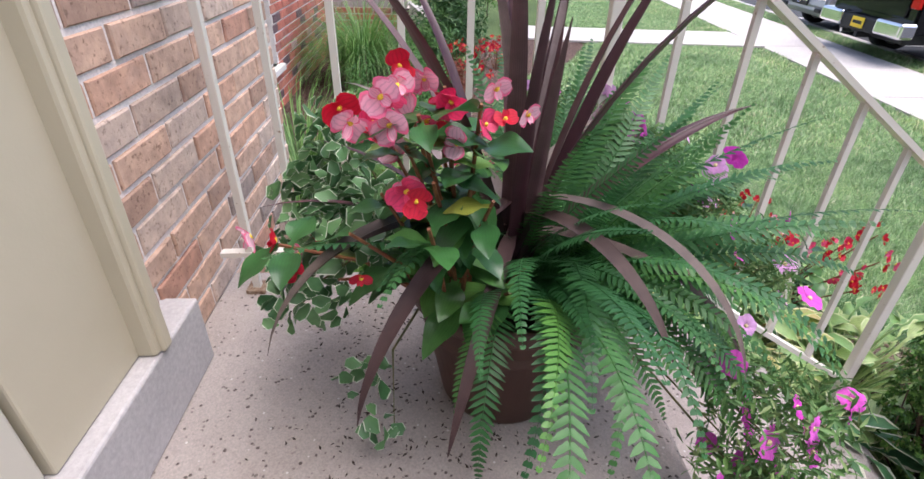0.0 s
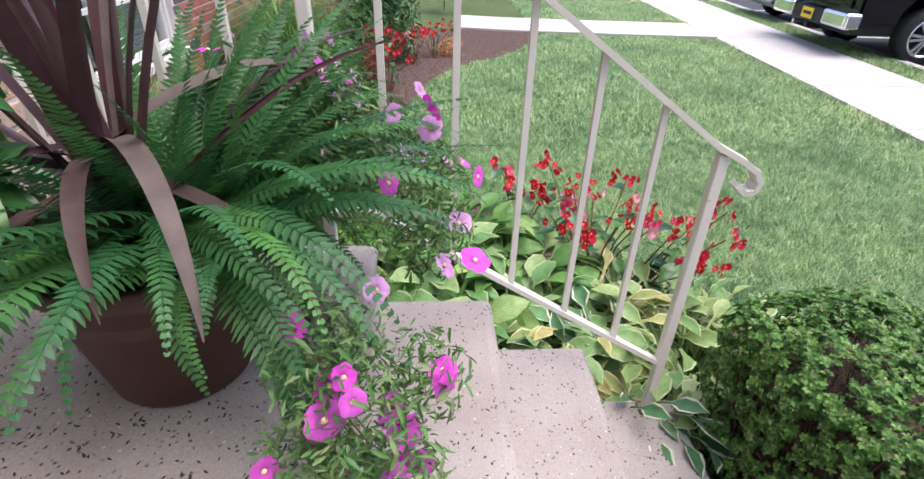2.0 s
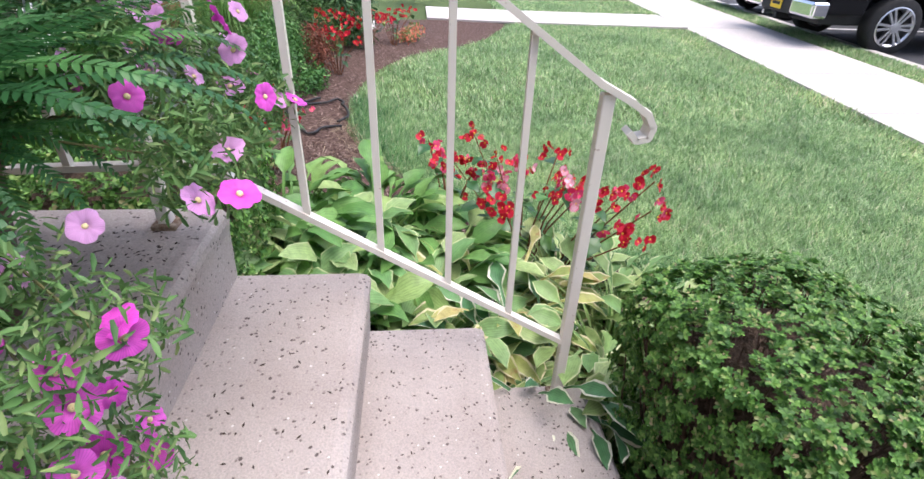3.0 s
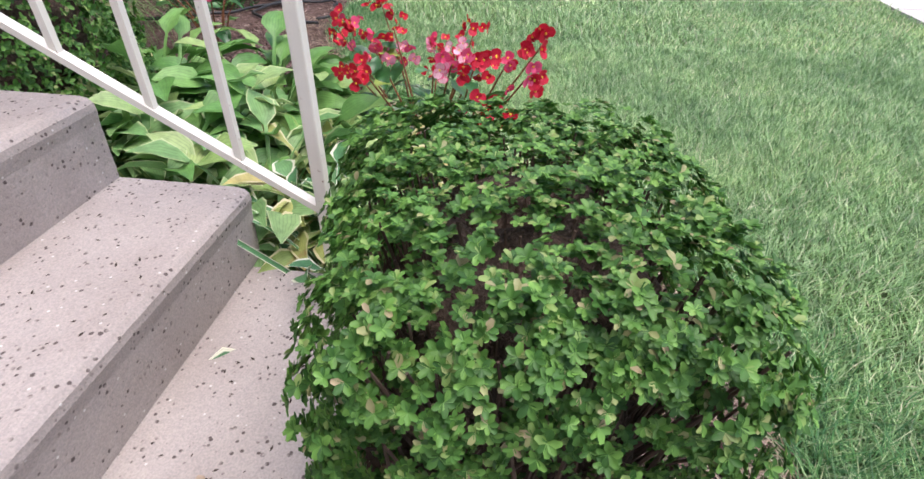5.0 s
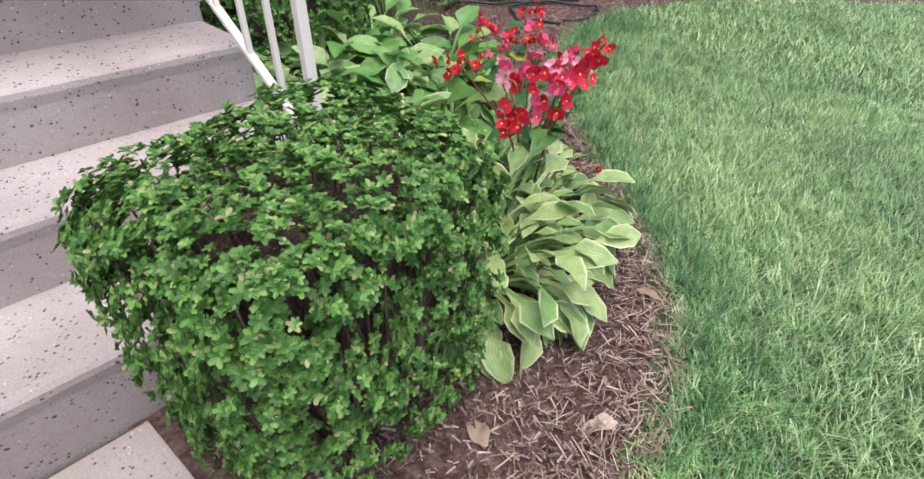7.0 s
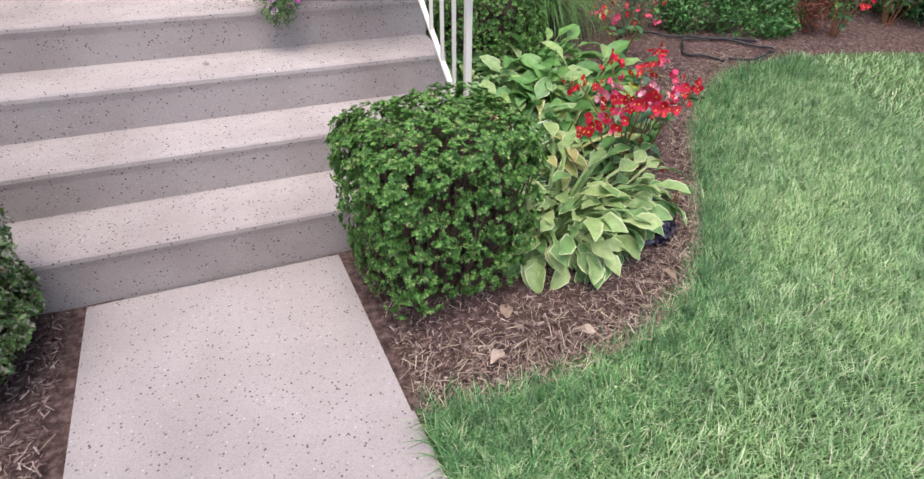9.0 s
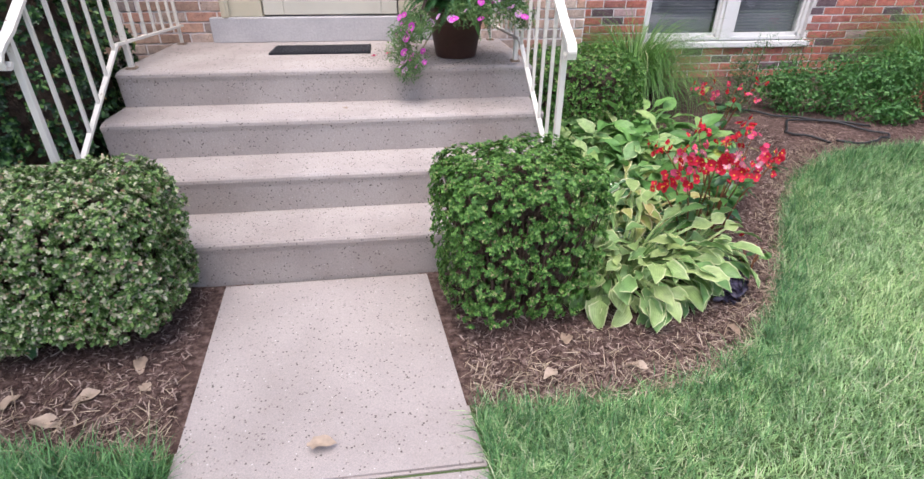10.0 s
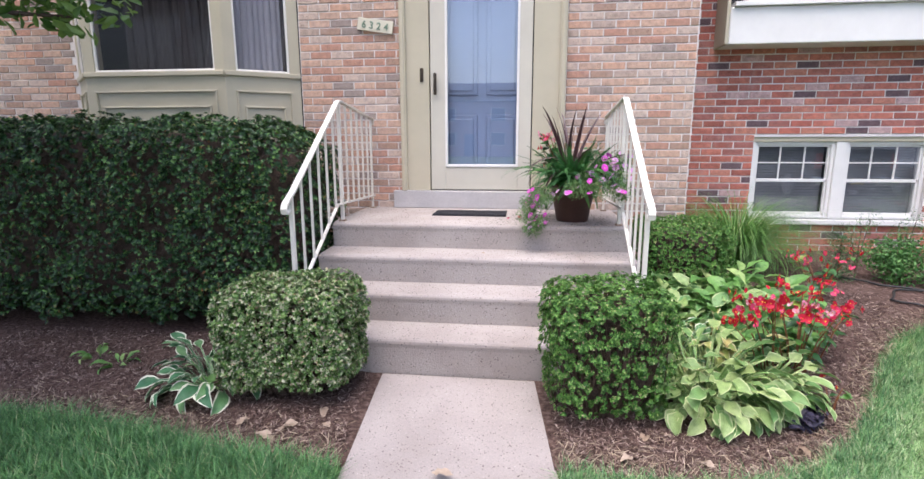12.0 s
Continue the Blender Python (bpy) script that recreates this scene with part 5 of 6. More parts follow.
def petunia(loc, centres, radii, n_leaves, flowers, label, seed, name="petunia"):
    g = np.random.default_rng(seed)
    r = random.Random(seed)
    thing = tagged(empty(name, loc), label, "flower")
    foliage_part(thing, sprig_cloud(g, centres, radii, n_leaves * 3, 0.022, 0.0062), M_PETL)
    stem_part(thing, [[(0, 0, 0), (c[0] * 0.5, c[1] * 0.5, c[2] * 0.5 + 0.06), c] for c in centres], 0.0028, M_STEM)
    for k, (x, y, z, key) in enumerate(flowers):
        f = Vector((x - 0.25 + r.uniform(-0.4, 0.3), y + r.uniform(-0.5, 0.7) - 0.05, r.uniform(0.15, 0.8)))
        put_flower(thing, FL_PET[key, k % 2], THROAT, (x, y, z), f, r.uniform(0, 360), r.uniform(0.8, 1.15))
    return thing


def random_flowers(seed, centres, spread, count, keys):
    r = random.Random(seed)
    out = []
    for k in range(count):
        c = centres[k % len(centres)]
        out.append((c[0] + r.uniform(-1, 1) * spread[0], c[1] + r.uniform(-1, 1) * spread[1], c[2] + r.uniform(-0.4, 1) * spread[2], keys[k % len(keys)]))
    return out


cA = [(-0.3, -0.3, 0.02), (-0.36, -0.36, -0.06), (-0.28, -0.42, -0.03), (-0.22, -0.3, 0.0), (-0.34, -0.28, -0.1), (-0.38, -0.34, -0.16), (-0.3, -0.39, -0.2), (-0.33, -0.4, -0.25)]
petunia((PX, PY - 0.05, ST - 0.01), cA, (0.085, 0.08, 0.07), 900, random_flowers(31, cA, (0.07, 0.06, 0.05), 24, ("mag", "mag", "mag", "lil")), "magenta petunias trailing over the porch edge", 31)
cB = [(0.08, -0.32, 0.14), (0.2, -0.26, 0.2), (0.32, -0.2, 0.22), (0.28, -0.36, 0.12), (0.36, -0.1, 0.24), (0.14, -0.44, 0.06), (0.32, -0.44, 0.04), (-0.02, -0.44, 0.06)]
petunia((PX, PY - 0.05, ST - 0.01), cB, (0.1, 0.08, 0.08), 1500, random_flowers(32, cB, (0.1, 0.09, 0.1), 36, ("mag", "lil", "mag", "lil", "lil")), "magenta and lilac petunias beside the railing", 32)
dm = tagged(empty("dusty_miller", (PX + 0.22, PY - 0.3, ST + 0.02)), "silver-grey dusty miller among the petunias", "plant")
foliage_part(dm, sprig_cloud(rng, [(0, 0, 0.08), (0.05, 0.08, 0.1), (0.08, -0.04, 0.06)], (0.07, 0.07, 0.07), 120, 0.06, 0.016), M_DUSTY)
stem_part(dm, [[(-0.05, 0.1, -0.03), (0, 0.04, 0.04), (0.02, 0.02, 0.1)]], 0.003, M_STEM)


# ---- hostas ----
def hosta(loc, radius, height, count, mat, label, seed, leaf_l=0.17, leaf_w=0.1, clear=None, bend=1.0):
    r = random.Random(seed)
    thing = tagged(empty("hosta", loc), label, "hosta", "hostas by the steps")
    kinds = []
    for k in range(5):
        e = 82 - 11 * k
        kinds.append(blade_mesh("leaf", leaf_l * (0.85 + 0.08 * k), leaf_w * r.uniform(0.85, 1.1), e, (85 + 8 * k) * bend, mat, 10, "heart", 0.3, 0.18, height * (0.74 - 0.06 * k), seed + k))
    for k in range(count):
        ring = k / count
        j = min(4, int(ring * 5))
        az = (k * 137.5 + r.uniform(-40, 40)) % 360
        if clear and clear[0] < az < clear[1]:
            continue
        p = (radius * 0.22 * math.cos(math.radians(az)), radius * 0.22 * math.sin(math.radians(az)), 0.0)
        set_leaf(thing, kinds[j], "leaf", p, az, r.uniform(-42, 42), r.uniform(0.6, 1.15), r.uniform(-14, 10))
    return thing


H = rise
hosta((1.42, -0.1, H(1.42, -0.1)), 0.3, 0.6, 280, M_HOSTA_V, "large hosta with cream-edged drooping leaves", 41, 0.108, 0.082)
hosta((1.74, 0.0, H(1.74, 0.0)), 0.28, 0.48, 190, M_HOSTA_V, "pale hosta with cream-edged leaves before the begonias", 42, 0.115, 0.08)
hosta((1.6, 0.34, H(1.6, 0.34)), 0.3, 0.52, 150, M_HOSTA_Y, "yellowing hosta with browned spots and pale edges", 43, 0.125, 0.058)
hosta((1.27, 0.2, H(1.27, 0.2)), 0.24, 0.58, 130, M_HOSTA_W, "small white-edged hosta at the foot of the railing", 44, 0.125, 0.066, (245, 335), 0.86)
for k, (x, y) in enumerate(((1.52, 0.6), (1.85, 0.58), (1.5, 0.92), (1.8, 0.92), (2.1, 0.8), (1.95, 1.15), (1.6, 1.2))):
    hosta((x, y, H(x, y)), 0.3, 0.47, 165, M_HOSTA_G if k % 3 else M_HOSTA_L, "bright green broad-leaved hosta in the bed", 50 + k, 0.16, 0.088)
hosta((-1.52, -0.2, -0.045), 0.34, 0.42, 80, M_HOSTA_W, "hosta with white-edged leaves beside the hedge", 60, 0.14, 0.085)
for k, (x, y) in enumerate(((-1.55, -0.32), (-2.35, 0.0), (-2.6, 0.1))):
    hosta((x, y, -0.045), 0.14, 0.08, 9, M_HOSTA_G, "low green weedy rosette in the mulch", 65 + k, 0.11, 0.045)

# ---- bed plants ----
begonia((2.02, 0.14, H(2.02, 0.14)), 15, 0.6, 0.33, 110, ("red", "red", "rose", "red", "red", "pink"), "bright red begonia in bloom at the bed's edge", 71, (0.0, 0.02), 0.07, 60)
begonia((2.75, 1.35, H(2.75, 1.35)), 8, 0.34, 0.26, 30, ("red", "rose"), "small red begonia before the low window", 72, (0, 0), 0.06, 26)
for k, (x, y) in enumerate(((5.5, 1.35), (6.5, 0.85), (5.95, 1.1), (4.78, 1.28))):
    begonia((x, y, rise(x, y)), 8, 0.38, 0.24, 38, ("red",), "red bedding begonia by the far lawn edge", 80 + k, (0, 0), 0.06, 20)
begonia((1.86, 0.06, H(1.86, 0.06)), 6, 0.64, 0.13, 40, ("red", "red", "rose", "red"), "red begonia with stems leaning over the hostas", 73, (-0.22, -0.2), 0.07, 26)
begonia((2.3, 0.45, H(2.3, 0.45)), 5, 0.46, 0.2, 24, ("red", "rose"), "red begonia behind the hostas at the lawn edge", 74, (0.08, 0.0), 0.065, 18)
begonia((2.1, -0.12, H(2.1, -0.12)), 4, 0.16, 0.1, 2, ("red",), "small red begonia at the bed's edge", 88, (0, 0), 0.05, 10)
pl = tagged(empty("purple_plant", (1.9, -0.28, H(1.9, -0.28))), "low dark purple bedding plant", "plant")
foliage_part(pl, sprig_cloud(rng, [(0, 0, 0.07), (0.06, 0.08, 0.08), (-0.05, -0.05, 0.05)], (0.08, 0.08, 0.05), 260, 0.04, 0.022), M_PURP)


def grass_clump(loc, h, count, label, seed, spread=0.5):
    """Tall fine grass arching outwards from a tuft."""
    g = np.random.default_rng(seed)
    thing = tagged(empty("ornamental_grass", loc), label, "grass clump", "ornamental grasses")
    vs, fs = [], []
    n = 7
    az, ln = g.uniform(0, 6.283, count), h * g.uniform(0.65, 1.25, count)
    el, dr = np.radians(g.uniform(48, 84, count)), np.radians(g.uniform(75, 150, count))
    base_r = g.uniform(0, 0.13, count)
    w = 0.0048
    for i in range(count):
        x, z = base_r[i], 0.0
        b = len(vs)
        ca, sa = math.cos(az[i]), math.sin(az[i])
        for k in range(n + 1):
            t = k / n
            a = el[i] - dr[i] * t * t
            if k:
                x += math.cos(a) * ln[i] / n
                z += math.sin(a) * ln[i] / n
            ww = w * (1 - 0.85 * t)
            vs += [(x * ca - ww * sa, x * sa + ww * ca, z), (x * ca + ww * sa, x * sa - ww * ca, z)]
            if k:
                fs.append((b + 2 * k - 2, b + 2 * k - 1, b + 2 * k + 1, b + 2 * k))
    ob = part_mesh("blade_mass", array_mesh("blade_mass", vs, fs), M_RGRASS, thing)
    ob["kind"] = "stuff"
    return thing


grass_clump((2.42, 2.25, rise(2.42, 2.25)), 0.95, 1700, "fountain grass clump against the red brick wall", 91)
grass_clump((5.35, 2.3, rise(5.35, 2.3)), 1.1, 1200, "tall fountain grass clump beside the low window", 92)
grass_clump((6.6, 2.1, rise(6.6, 2.1)), 0.8, 700, "fountain grass clump farther along the wall", 93)


def loose_shrub(loc, centres, radii, count, leaf_l, leaf_w, mat, label, seed, name="shrub", up=0.4):
    g = np.random.default_rng(seed)
    thing = tagged(empty(name, loc), label, "shrub")
    foliage_part(thing, sprig_cloud(g, centres, radii, count, leaf_l, leaf_w, up), mat)
    stem_part(thing, [[(0, 0, 0), (c[0] * 0.5, c[1] * 0.5, c[2] * 0.6), c] for c in centres], 0.006, M_TWIG)
    return thing


for k, (x, y, s_) in enumerate(((3.55, 1.78, 1.15), (3.9, 1.66, 1.3), (4.3, 1.68, 1.4), (4.68, 1.72, 1.4), (5.1, 1.75, 1.2))):
    loose_shrub((x, y, rise(x, y)), [(0, 0, 0.16 * s_), (0.1, 0.05, 0.24 * s_), (-0.09, 0.02, 0.22 * s_), (0.02, -0.1, 0.12 * s_)], (0.16 * s_, 0.15 * s_, 0.15 * s_), 2200, 0.03, 0.014, M_SHRUB, "small rounded green shrub in the neighbour's bed", 100 + k)
loose_shrub((3.1, 1.75, rise(3.1, 1.75)), [(0, 0, 0.08), (0.02, 0.0, 0.2), (0, 0.01, 0.32), (0, 0, 0.42)], (0.13, 0.13, 0.12), 1400, 0.03, 0.006, M_CONIF, "dwarf conifer before the low window", 110, "dwarf_conifer", 0.8)
for k, (x, y) in enumerate(((3.45, 2.1), (3.85, 2.12), (4.45, 2.15))):
    loose_shrub((x, y, rise(x, y)), [(0, 0, 0.42), (0.08, 0.02, 0.5), (-0.08, 0, 0.36), (0.03, 0, 0.26)], (0.12, 0.08, 0.13), 420, 0.03, 0.005, M_SHRUB, "feathery tall flowering stems before the window", 115 + k, "flowering_weed", 0.6)
loose_shrub((6.05, 1.42, 0.1), [(0, 0, 0.35), (0, 0, 0.7), (0, 0, 1.1), (0.2, 0, 0.45), (-0.2, 0.1, 0.5)], (0.42, 0.42, 0.4), 6000, 0.07, 0.02, M_CONIF, "dark upright conifer before the neighbouring porch", 120, "conifer", 0.6)
loose_shrub((11.2, 0.6, 0.0), [(0, 0, 0.5), (0.2, 0.1, 0.7), (-0.2, 0, 0.6)], (0.4, 0.4, 0.35), 1200, 0.06, 0.02, M_RGRASS, "wispy yellow-green shrub near the neighbouring walk", 121)
loose_shrub((4.25, 1.38, rise(4.25, 1.38)), [(0, 0, 0.1), (0.12, 0.02, 0.12), (-0.12, 0.03, 0.1)], (0.13, 0.11, 0.1), 700, 0.032, 0.016, M_SHRUB, "low green bedding plants in the mulch", 125, "bedding_plant")
loose_shrub((7.1, 1.75, rise(7.1, 1.75)), [(0, 0, 0.14), (0.25, 0, 0.14), (-0.25, 0, 0.12)], (0.2, 0.16, 0.12), 900, 0.03, 0.012, M_DRY, "rust-coloured dried bedding plants", 122, "dried_plant")
loose_shrub((4.6, 1.38, rise(4.6, 1.38)), [(0, 0, 0.14), (0.1, 0.04, 0.26), (-0.1, 0, 0.24), (0, 0.02, 0.36)], (0.14, 0.12, 0.13), 1300, 0.03, 0.01, M_RUST, "faded brown-red bedding plants in the mulch", 123, "dried_plant")
loose_shrub((6.95, 0.65, rise(6.95, 0.65)), [(0, 0, 0.1), (0.2, -0.05, 0.12), (-0.2, 0.08, 0.12)], (0.16, 0.14, 0.1), 800, 0.03, 0.016, M_ORANGE, "orange-pink bedding flowers along the lawn edge", 124, "bedding_plant")

# hose, looped along the bed
def hose_run(pts):
    path = []
    for (xa, ya), (xb, yb) in zip(pts, pts[1:]):
        for k in range(6):
            t = k / 6
            x, y = xa + (xb - xa) * t, ya + (yb - ya) * t + 0.025 * math.sin(k + xa * 7)
            path.append((x, y, rise(x, y) + 0.042))
    return path


hose = tagged(empty("soaker_hose", (0, 0, 0)), "black hose lying in loops across the mulch bed", "hose")
for pts in ([(3.05, 1.95), (3.35, 1.62), (3.72, 1.4), (4.05, 1.2), (3.9, 1.1), (3.5, 1.12)], [(3.5, 1.12), (3.25, 1.3), (3.45, 1.5), (4.1, 1.3)]):
    smooth(part("loop", tube_bm(hose_run(pts), 0.009, 8), M_HOSE, hose))

# ---- neighbouring porch, far along the wall ----
np_wall = tagged(empty("neighbour_porch", (0, 0, 0)), "red brick porch side with concrete stairs at the next house", "porch", "", "structure")
part("side_wall", box_bm(6.6, 6.82, 1.9, 2.88, -0.2, 0.8), M_MORTAR, np_wall)
vs, fs = [], []
for r_ in range(13):
    y = 1.9 - (0.1 if r_ % 2 else 0.0)
    while y < 2.88:
        a, b = max(y, 1.9), min(y + BRICK_L, 2.88)
        if b - a > 0.04:
            base = len(vs)
            z0 = -0.14 + r_ * COURSE
            for x_, q in ((6.592, 0.003), (6.604, 0.0)):
                vs += [(x_, a + q, z0 + q), (x_, b - q, z0 + q), (x_, b - q, z0 + BRICK_H - q), (x_, a + q, z0 + BRICK_H - q)]
            fs += [tuple(base + q for q in f) for f in ((0, 1, 2, 3), (0, 4, 5, 1), (1, 5, 6, 2), (2, 6, 7, 3), (3, 7, 4, 0))]
        y += BRICK_L + JOINT
me = bpy.data.meshes.new("brickwork")
me.from_pydata(vs, [], fs)
part_mesh("brickwork", me, M_RED_J, np_wall)["kind"] = "stuff"
for k in range(4):
    part("step", box_bm(6.8, 8.4, 1.72 - 0.18 * k, 1.92 - 0.18 * k, -0.1, 0.6 - 0.17 * k, 0.01), M_SIDE, np_wall)
part("stair_cheek", prism_bm([(1.9, 0.86), (1.9, 0.5), (1.3, 0.02), (1.12, 0.02), (1.12, 0.2)], 6.6, 6.78), M_SIDE, np_wall)
part("porch_slab", box_bm(6.6, 8.6, 1.92, 2.88, 0.8, 0.9, 0.01), M_SIDE, np_wall)


# ---- row of houses across the lot, added unseen for the door glass to reflect ----
row = tagged(empty("reflected_house_row", (0, -46, 0)), "added red brick house row, out of view, for the door glass to reflect", "house", "", "structure")
part("wall", box_bm(-30, 30, -8, 0, -0.3, 5.2), M_RED_J, row)
part("roof", prism_bm([(-8.4, 5.2), (0.4, 5.2), (-4.0, 7.4)], -30.4, 30.4), M_ASPH, row)
for k in range(12):
    x = -27.5 + 5 * k
    for z0 in (0.9, 3.3):
        win = part("window", box_bm(x - 0.75, x + 0.75, -0.01, 0.05, z0, z0 + 1.35, 0.01), M_WHITE, row)
        part("pane", box_bm(x - 0.66, x + 0.66, 0.05, 0.056, z0 + 0.09, z0 + 1.26), M_DARK, win)
    part("door", box_bm(x + 1.6, x + 2.6, -0.01, 0.06, -0.1, 2.05, 0.01), M_BLUE, row)


# ---- vehicles in the lot ----
def wheel(thing, loc, r=0.385, w=0.24):
    """A tyre and a six-spoke alloy rim, axle along x, outer side towards -x."""
    tyre = smooth(part("wheel", lathe_bm([(r * 0.66, -w / 2), (r * 0.9, -w / 2 - 0.004), (r * 0.985, -w / 2 + 0.03), (r, -w / 4), (r, w / 4), (r * 0.985, w / 2 - 0.03), (r * 0.66, w / 2)], 48, None, "x"), M_TYRE, thing, "black tyre on an alloy rim"))
    tyre.location = loc
    bm = lathe_bm([(r * 0.7, -w / 2 - 0.002), (r * 0.66, -w / 2 - 0.008), (r * 0.6, -w / 2 + 0.012), (r * 0.58, 0.02)], 48, None, "x")
    for k in range(6):
        a = k * math.pi / 3
        d = Vector((0, math.cos(a), math.sin(a)))
        q = Vector((0, -math.sin(a), math.cos(a)))
        for off in (-0.026, 0.026):
            bar_bm(Vector((-w / 2 + 0.01, 0, 0)) + d * 0.04 + q * off * 0.6, Vector((-w / 2 + 0.004, 0, 0)) + d * r * 0.64 + q * off * 1.5, 0.03, 0.034, bm)
    part("rim", bm, M_ALLOY, tyre, "silver six-spoke alloy rim")
    part("hub", lathe_bm([(0.06, -w / 2 + 0.01), (0.055, -w / 2 - 0.012), (0.001, -w / 2 - 0.016)], 20, None, "x"), M_ALLOY, tyre)
    part("brake_disc", lathe_bm([(0.001, 0.03), (r * 0.58, 0.03)], 32, None, "x"), M_BLKPL, tyre)
    return tyre


# black pick-up, tail towards the lawn
truck = tagged(empty("pickup_truck", (7.4, -6.15, -0.105), -4.3), "black pick-up truck with a chrome rear bumper parked tail-in", "truck")
LT, WT = 5.6, 1.98
prof = [(1.08, 0.52), (1.1, 1.28), (0.98, 1.34), (-1.0, 1.36), (-1.04, 1.86), (-2.7, 1.88), (-3.3, 1.36), (-4.5, 1.25), (-4.65, 0.55), (-3.9, 0.5), (-3.85, 0.72), (-3.7, 0.93), (-3.4, 0.99), (-3.1, 0.93), (-2.95, 0.72), (-2.9, 0.48), (-0.5, 0.48), (-0.47, 0.7), (-0.35, 0.88), (-0.15, 0.96), (0.15, 0.96), (0.35, 0.88), (0.47, 0.7), (0.5, 0.52)]
bm = prism_bm(prof, 0.0, WT)
bmesh.ops.bevel(bm, geom=[e for e in bm.edges if abs(e.verts[0].co.x - e.verts[1].co.x) < 1e-5], offset=0.035, segments=2, affect="EDGES")
part("body", bm, M_BLACKP, truck)
part("underbody", box_bm(0.2, WT - 0.2, -4.4, 1.0, 0.36, 0.56, 0.02), M_BLKPL, truck)
bm = box_bm(-0.02, 0.56, 1.02, 1.26, 0.46, 0.68, 0.04, None, 3)
part("bumper", bm, M_CHROME, truck, "chrome rear bumper corner")
part("bumper", box_bm(WT - 0.56, WT + 0.02, 1.02, 1.26, 0.46, 0.68, 0.04, None, 3), M_CHROME, truck, "chrome rear bumper corner")
part("bumper", box_bm(0.56, WT - 0.56, 1.02, 1.22, 0.44, 0.64, 0.02), M_BLKPL, truck, "grey step bumper")
lp = part("number_plate", box_bm(0.84, 1.14, 1.222, 1.234, 0.48, 0.63, 0.004), M_PLATE, truck, "yellow number plate")
part("lettering", box_bm(0.88, 1.1, 1.234, 1.238, 0.535, 0.58), M_BLKPL, lp)
for x0, x1 in ((0.01, 0.17), (WT - 0.17, WT - 0.01)):
    part("tail_lamp", box_bm(x0, x1, 1.06, 1.125, 0.86, 1.24, 0.02), M_REDL, truck, "red tail lamp")
part("tailgate", box_bm(0.2, WT - 0.2, 1.09, 1.12, 0.72, 1.26, 0.015), M_BLACKP, truck)
part("tow_hitch", box_bm(WT / 2 - 0.04, WT / 2 + 0.04, 0.8, 1.2, 0.34, 0.42, 0.008), M_BLKPL, truck)
part("exhaust", tube_bm([(1.5, 0.5, 0.38), (1.5, 1.12, 0.36)], 0.032, 12), M_ALLOY, truck)
for z0, z1, y0, y1 in ((1.4, 1.8, -2.4, -1.2),):
    part("side_window", box_bm(-0.004, 0.02, y0, y1, z0, z1, 0.01), M_DARK, truck)
for x in (0.12, WT - 0.12):
    for y in (0.0, -3.4):
        wheel(truck, (x, y, 0.385))

# silver car beside it, nose towards the lawn
carx = tagged(empty("silver_car", (10.5, -6.75, -0.11), -4.3), "silver saloon car parked beside the black truck", "car")
prof = [(0.85, 0.3), (0.92, 0.45), (0.88, 0.68), (0.7, 0.8), (-0.4, 0.98), (-1.1, 1.42), (-2.4, 1.45), (-3.2, 1.1), (-3.7, 1.05), (-3.75, 0.35)]
bm = prism_bm(prof, 0.0, 1.8)
bmesh.ops.bevel(bm, geom=list(bm.edges), offset=0.05, segments=2, affect="EDGES")
part("body", bm, M_SILVER, carx)
bm = box_bm(0.6, 1.2, 0.9, 0.94, 0.46, 0.66, 0.02)
part("grille", bm, M_BLKPL, carx, "dark grille")
part("grille_bar", box_bm(0.62, 1.18, 0.938, 0.95, 0.545, 0.575, 0.004), M_CHROME, carx)
bm = lathe_bm([(0.062, 0.0), (0.068, 0.008), (0.074, 0.0)], 24, None, "x")
bmesh.ops.rotate(bm, verts=bm.verts, cent=(0, 0, 0), matrix=Matrix.Rotation(radians(-90), 3, "Z"))
bmesh.ops.translate(bm, verts=bm.verts, vec=(0.9, 0.952, 0.56))
part("badge", bm, M_CHROME, carx)
for x0, x1 in ((0.06, 0.44), (1.36, 1.74)):
    part("headlamp", box_bm(x0, x1, 0.82, 0.9, 0.6, 0.72, 0.03), M_CHROME, carx, "clear headlamp")
    part("fog_lamp", box_bm(x0 + 0.05, x1 - 0.12, 0.88, 0.925, 0.38, 0.45, 0.015), M_BLKPL, carx)
for x in (0.1, 1.7):
    for y in (0.05, -2.75):
        wheel(carx, (x, y, 0.33), 0.33, 0.2)

# ---- street tree, its bough hanging into view ----
tree = tagged(empty("street_tree", (-4.6, -0.9, -0.05)), "small street tree with a bough over the lawn", "tree")
bm = tube_bm([(0, 0, 0), (0.03, 0.02, 1.0), (-0.02, 0.05, 2.0), (0.05, 0.0, 3.0), (0.0, 0.05, 4.3)], [0.12, 0.1, 0.085, 0.06, 0.03], 12)
tube_bm([(0.0, 0.04, 1.75), (0.7, 0.15, 2.08), (1.4, 0.3, 2.2), (2.0, 0.42, 2.2), (2.6, 0.5, 2.16)], [0.05, 0.038, 0.026, 0.018, 0.006], 8, bm)
tube_bm([(1.4, 0.3, 2.2), (1.9, 0.0, 2.35), (2.3, -0.2, 2.4)], [0.02, 0.012, 0.005], 6, bm)
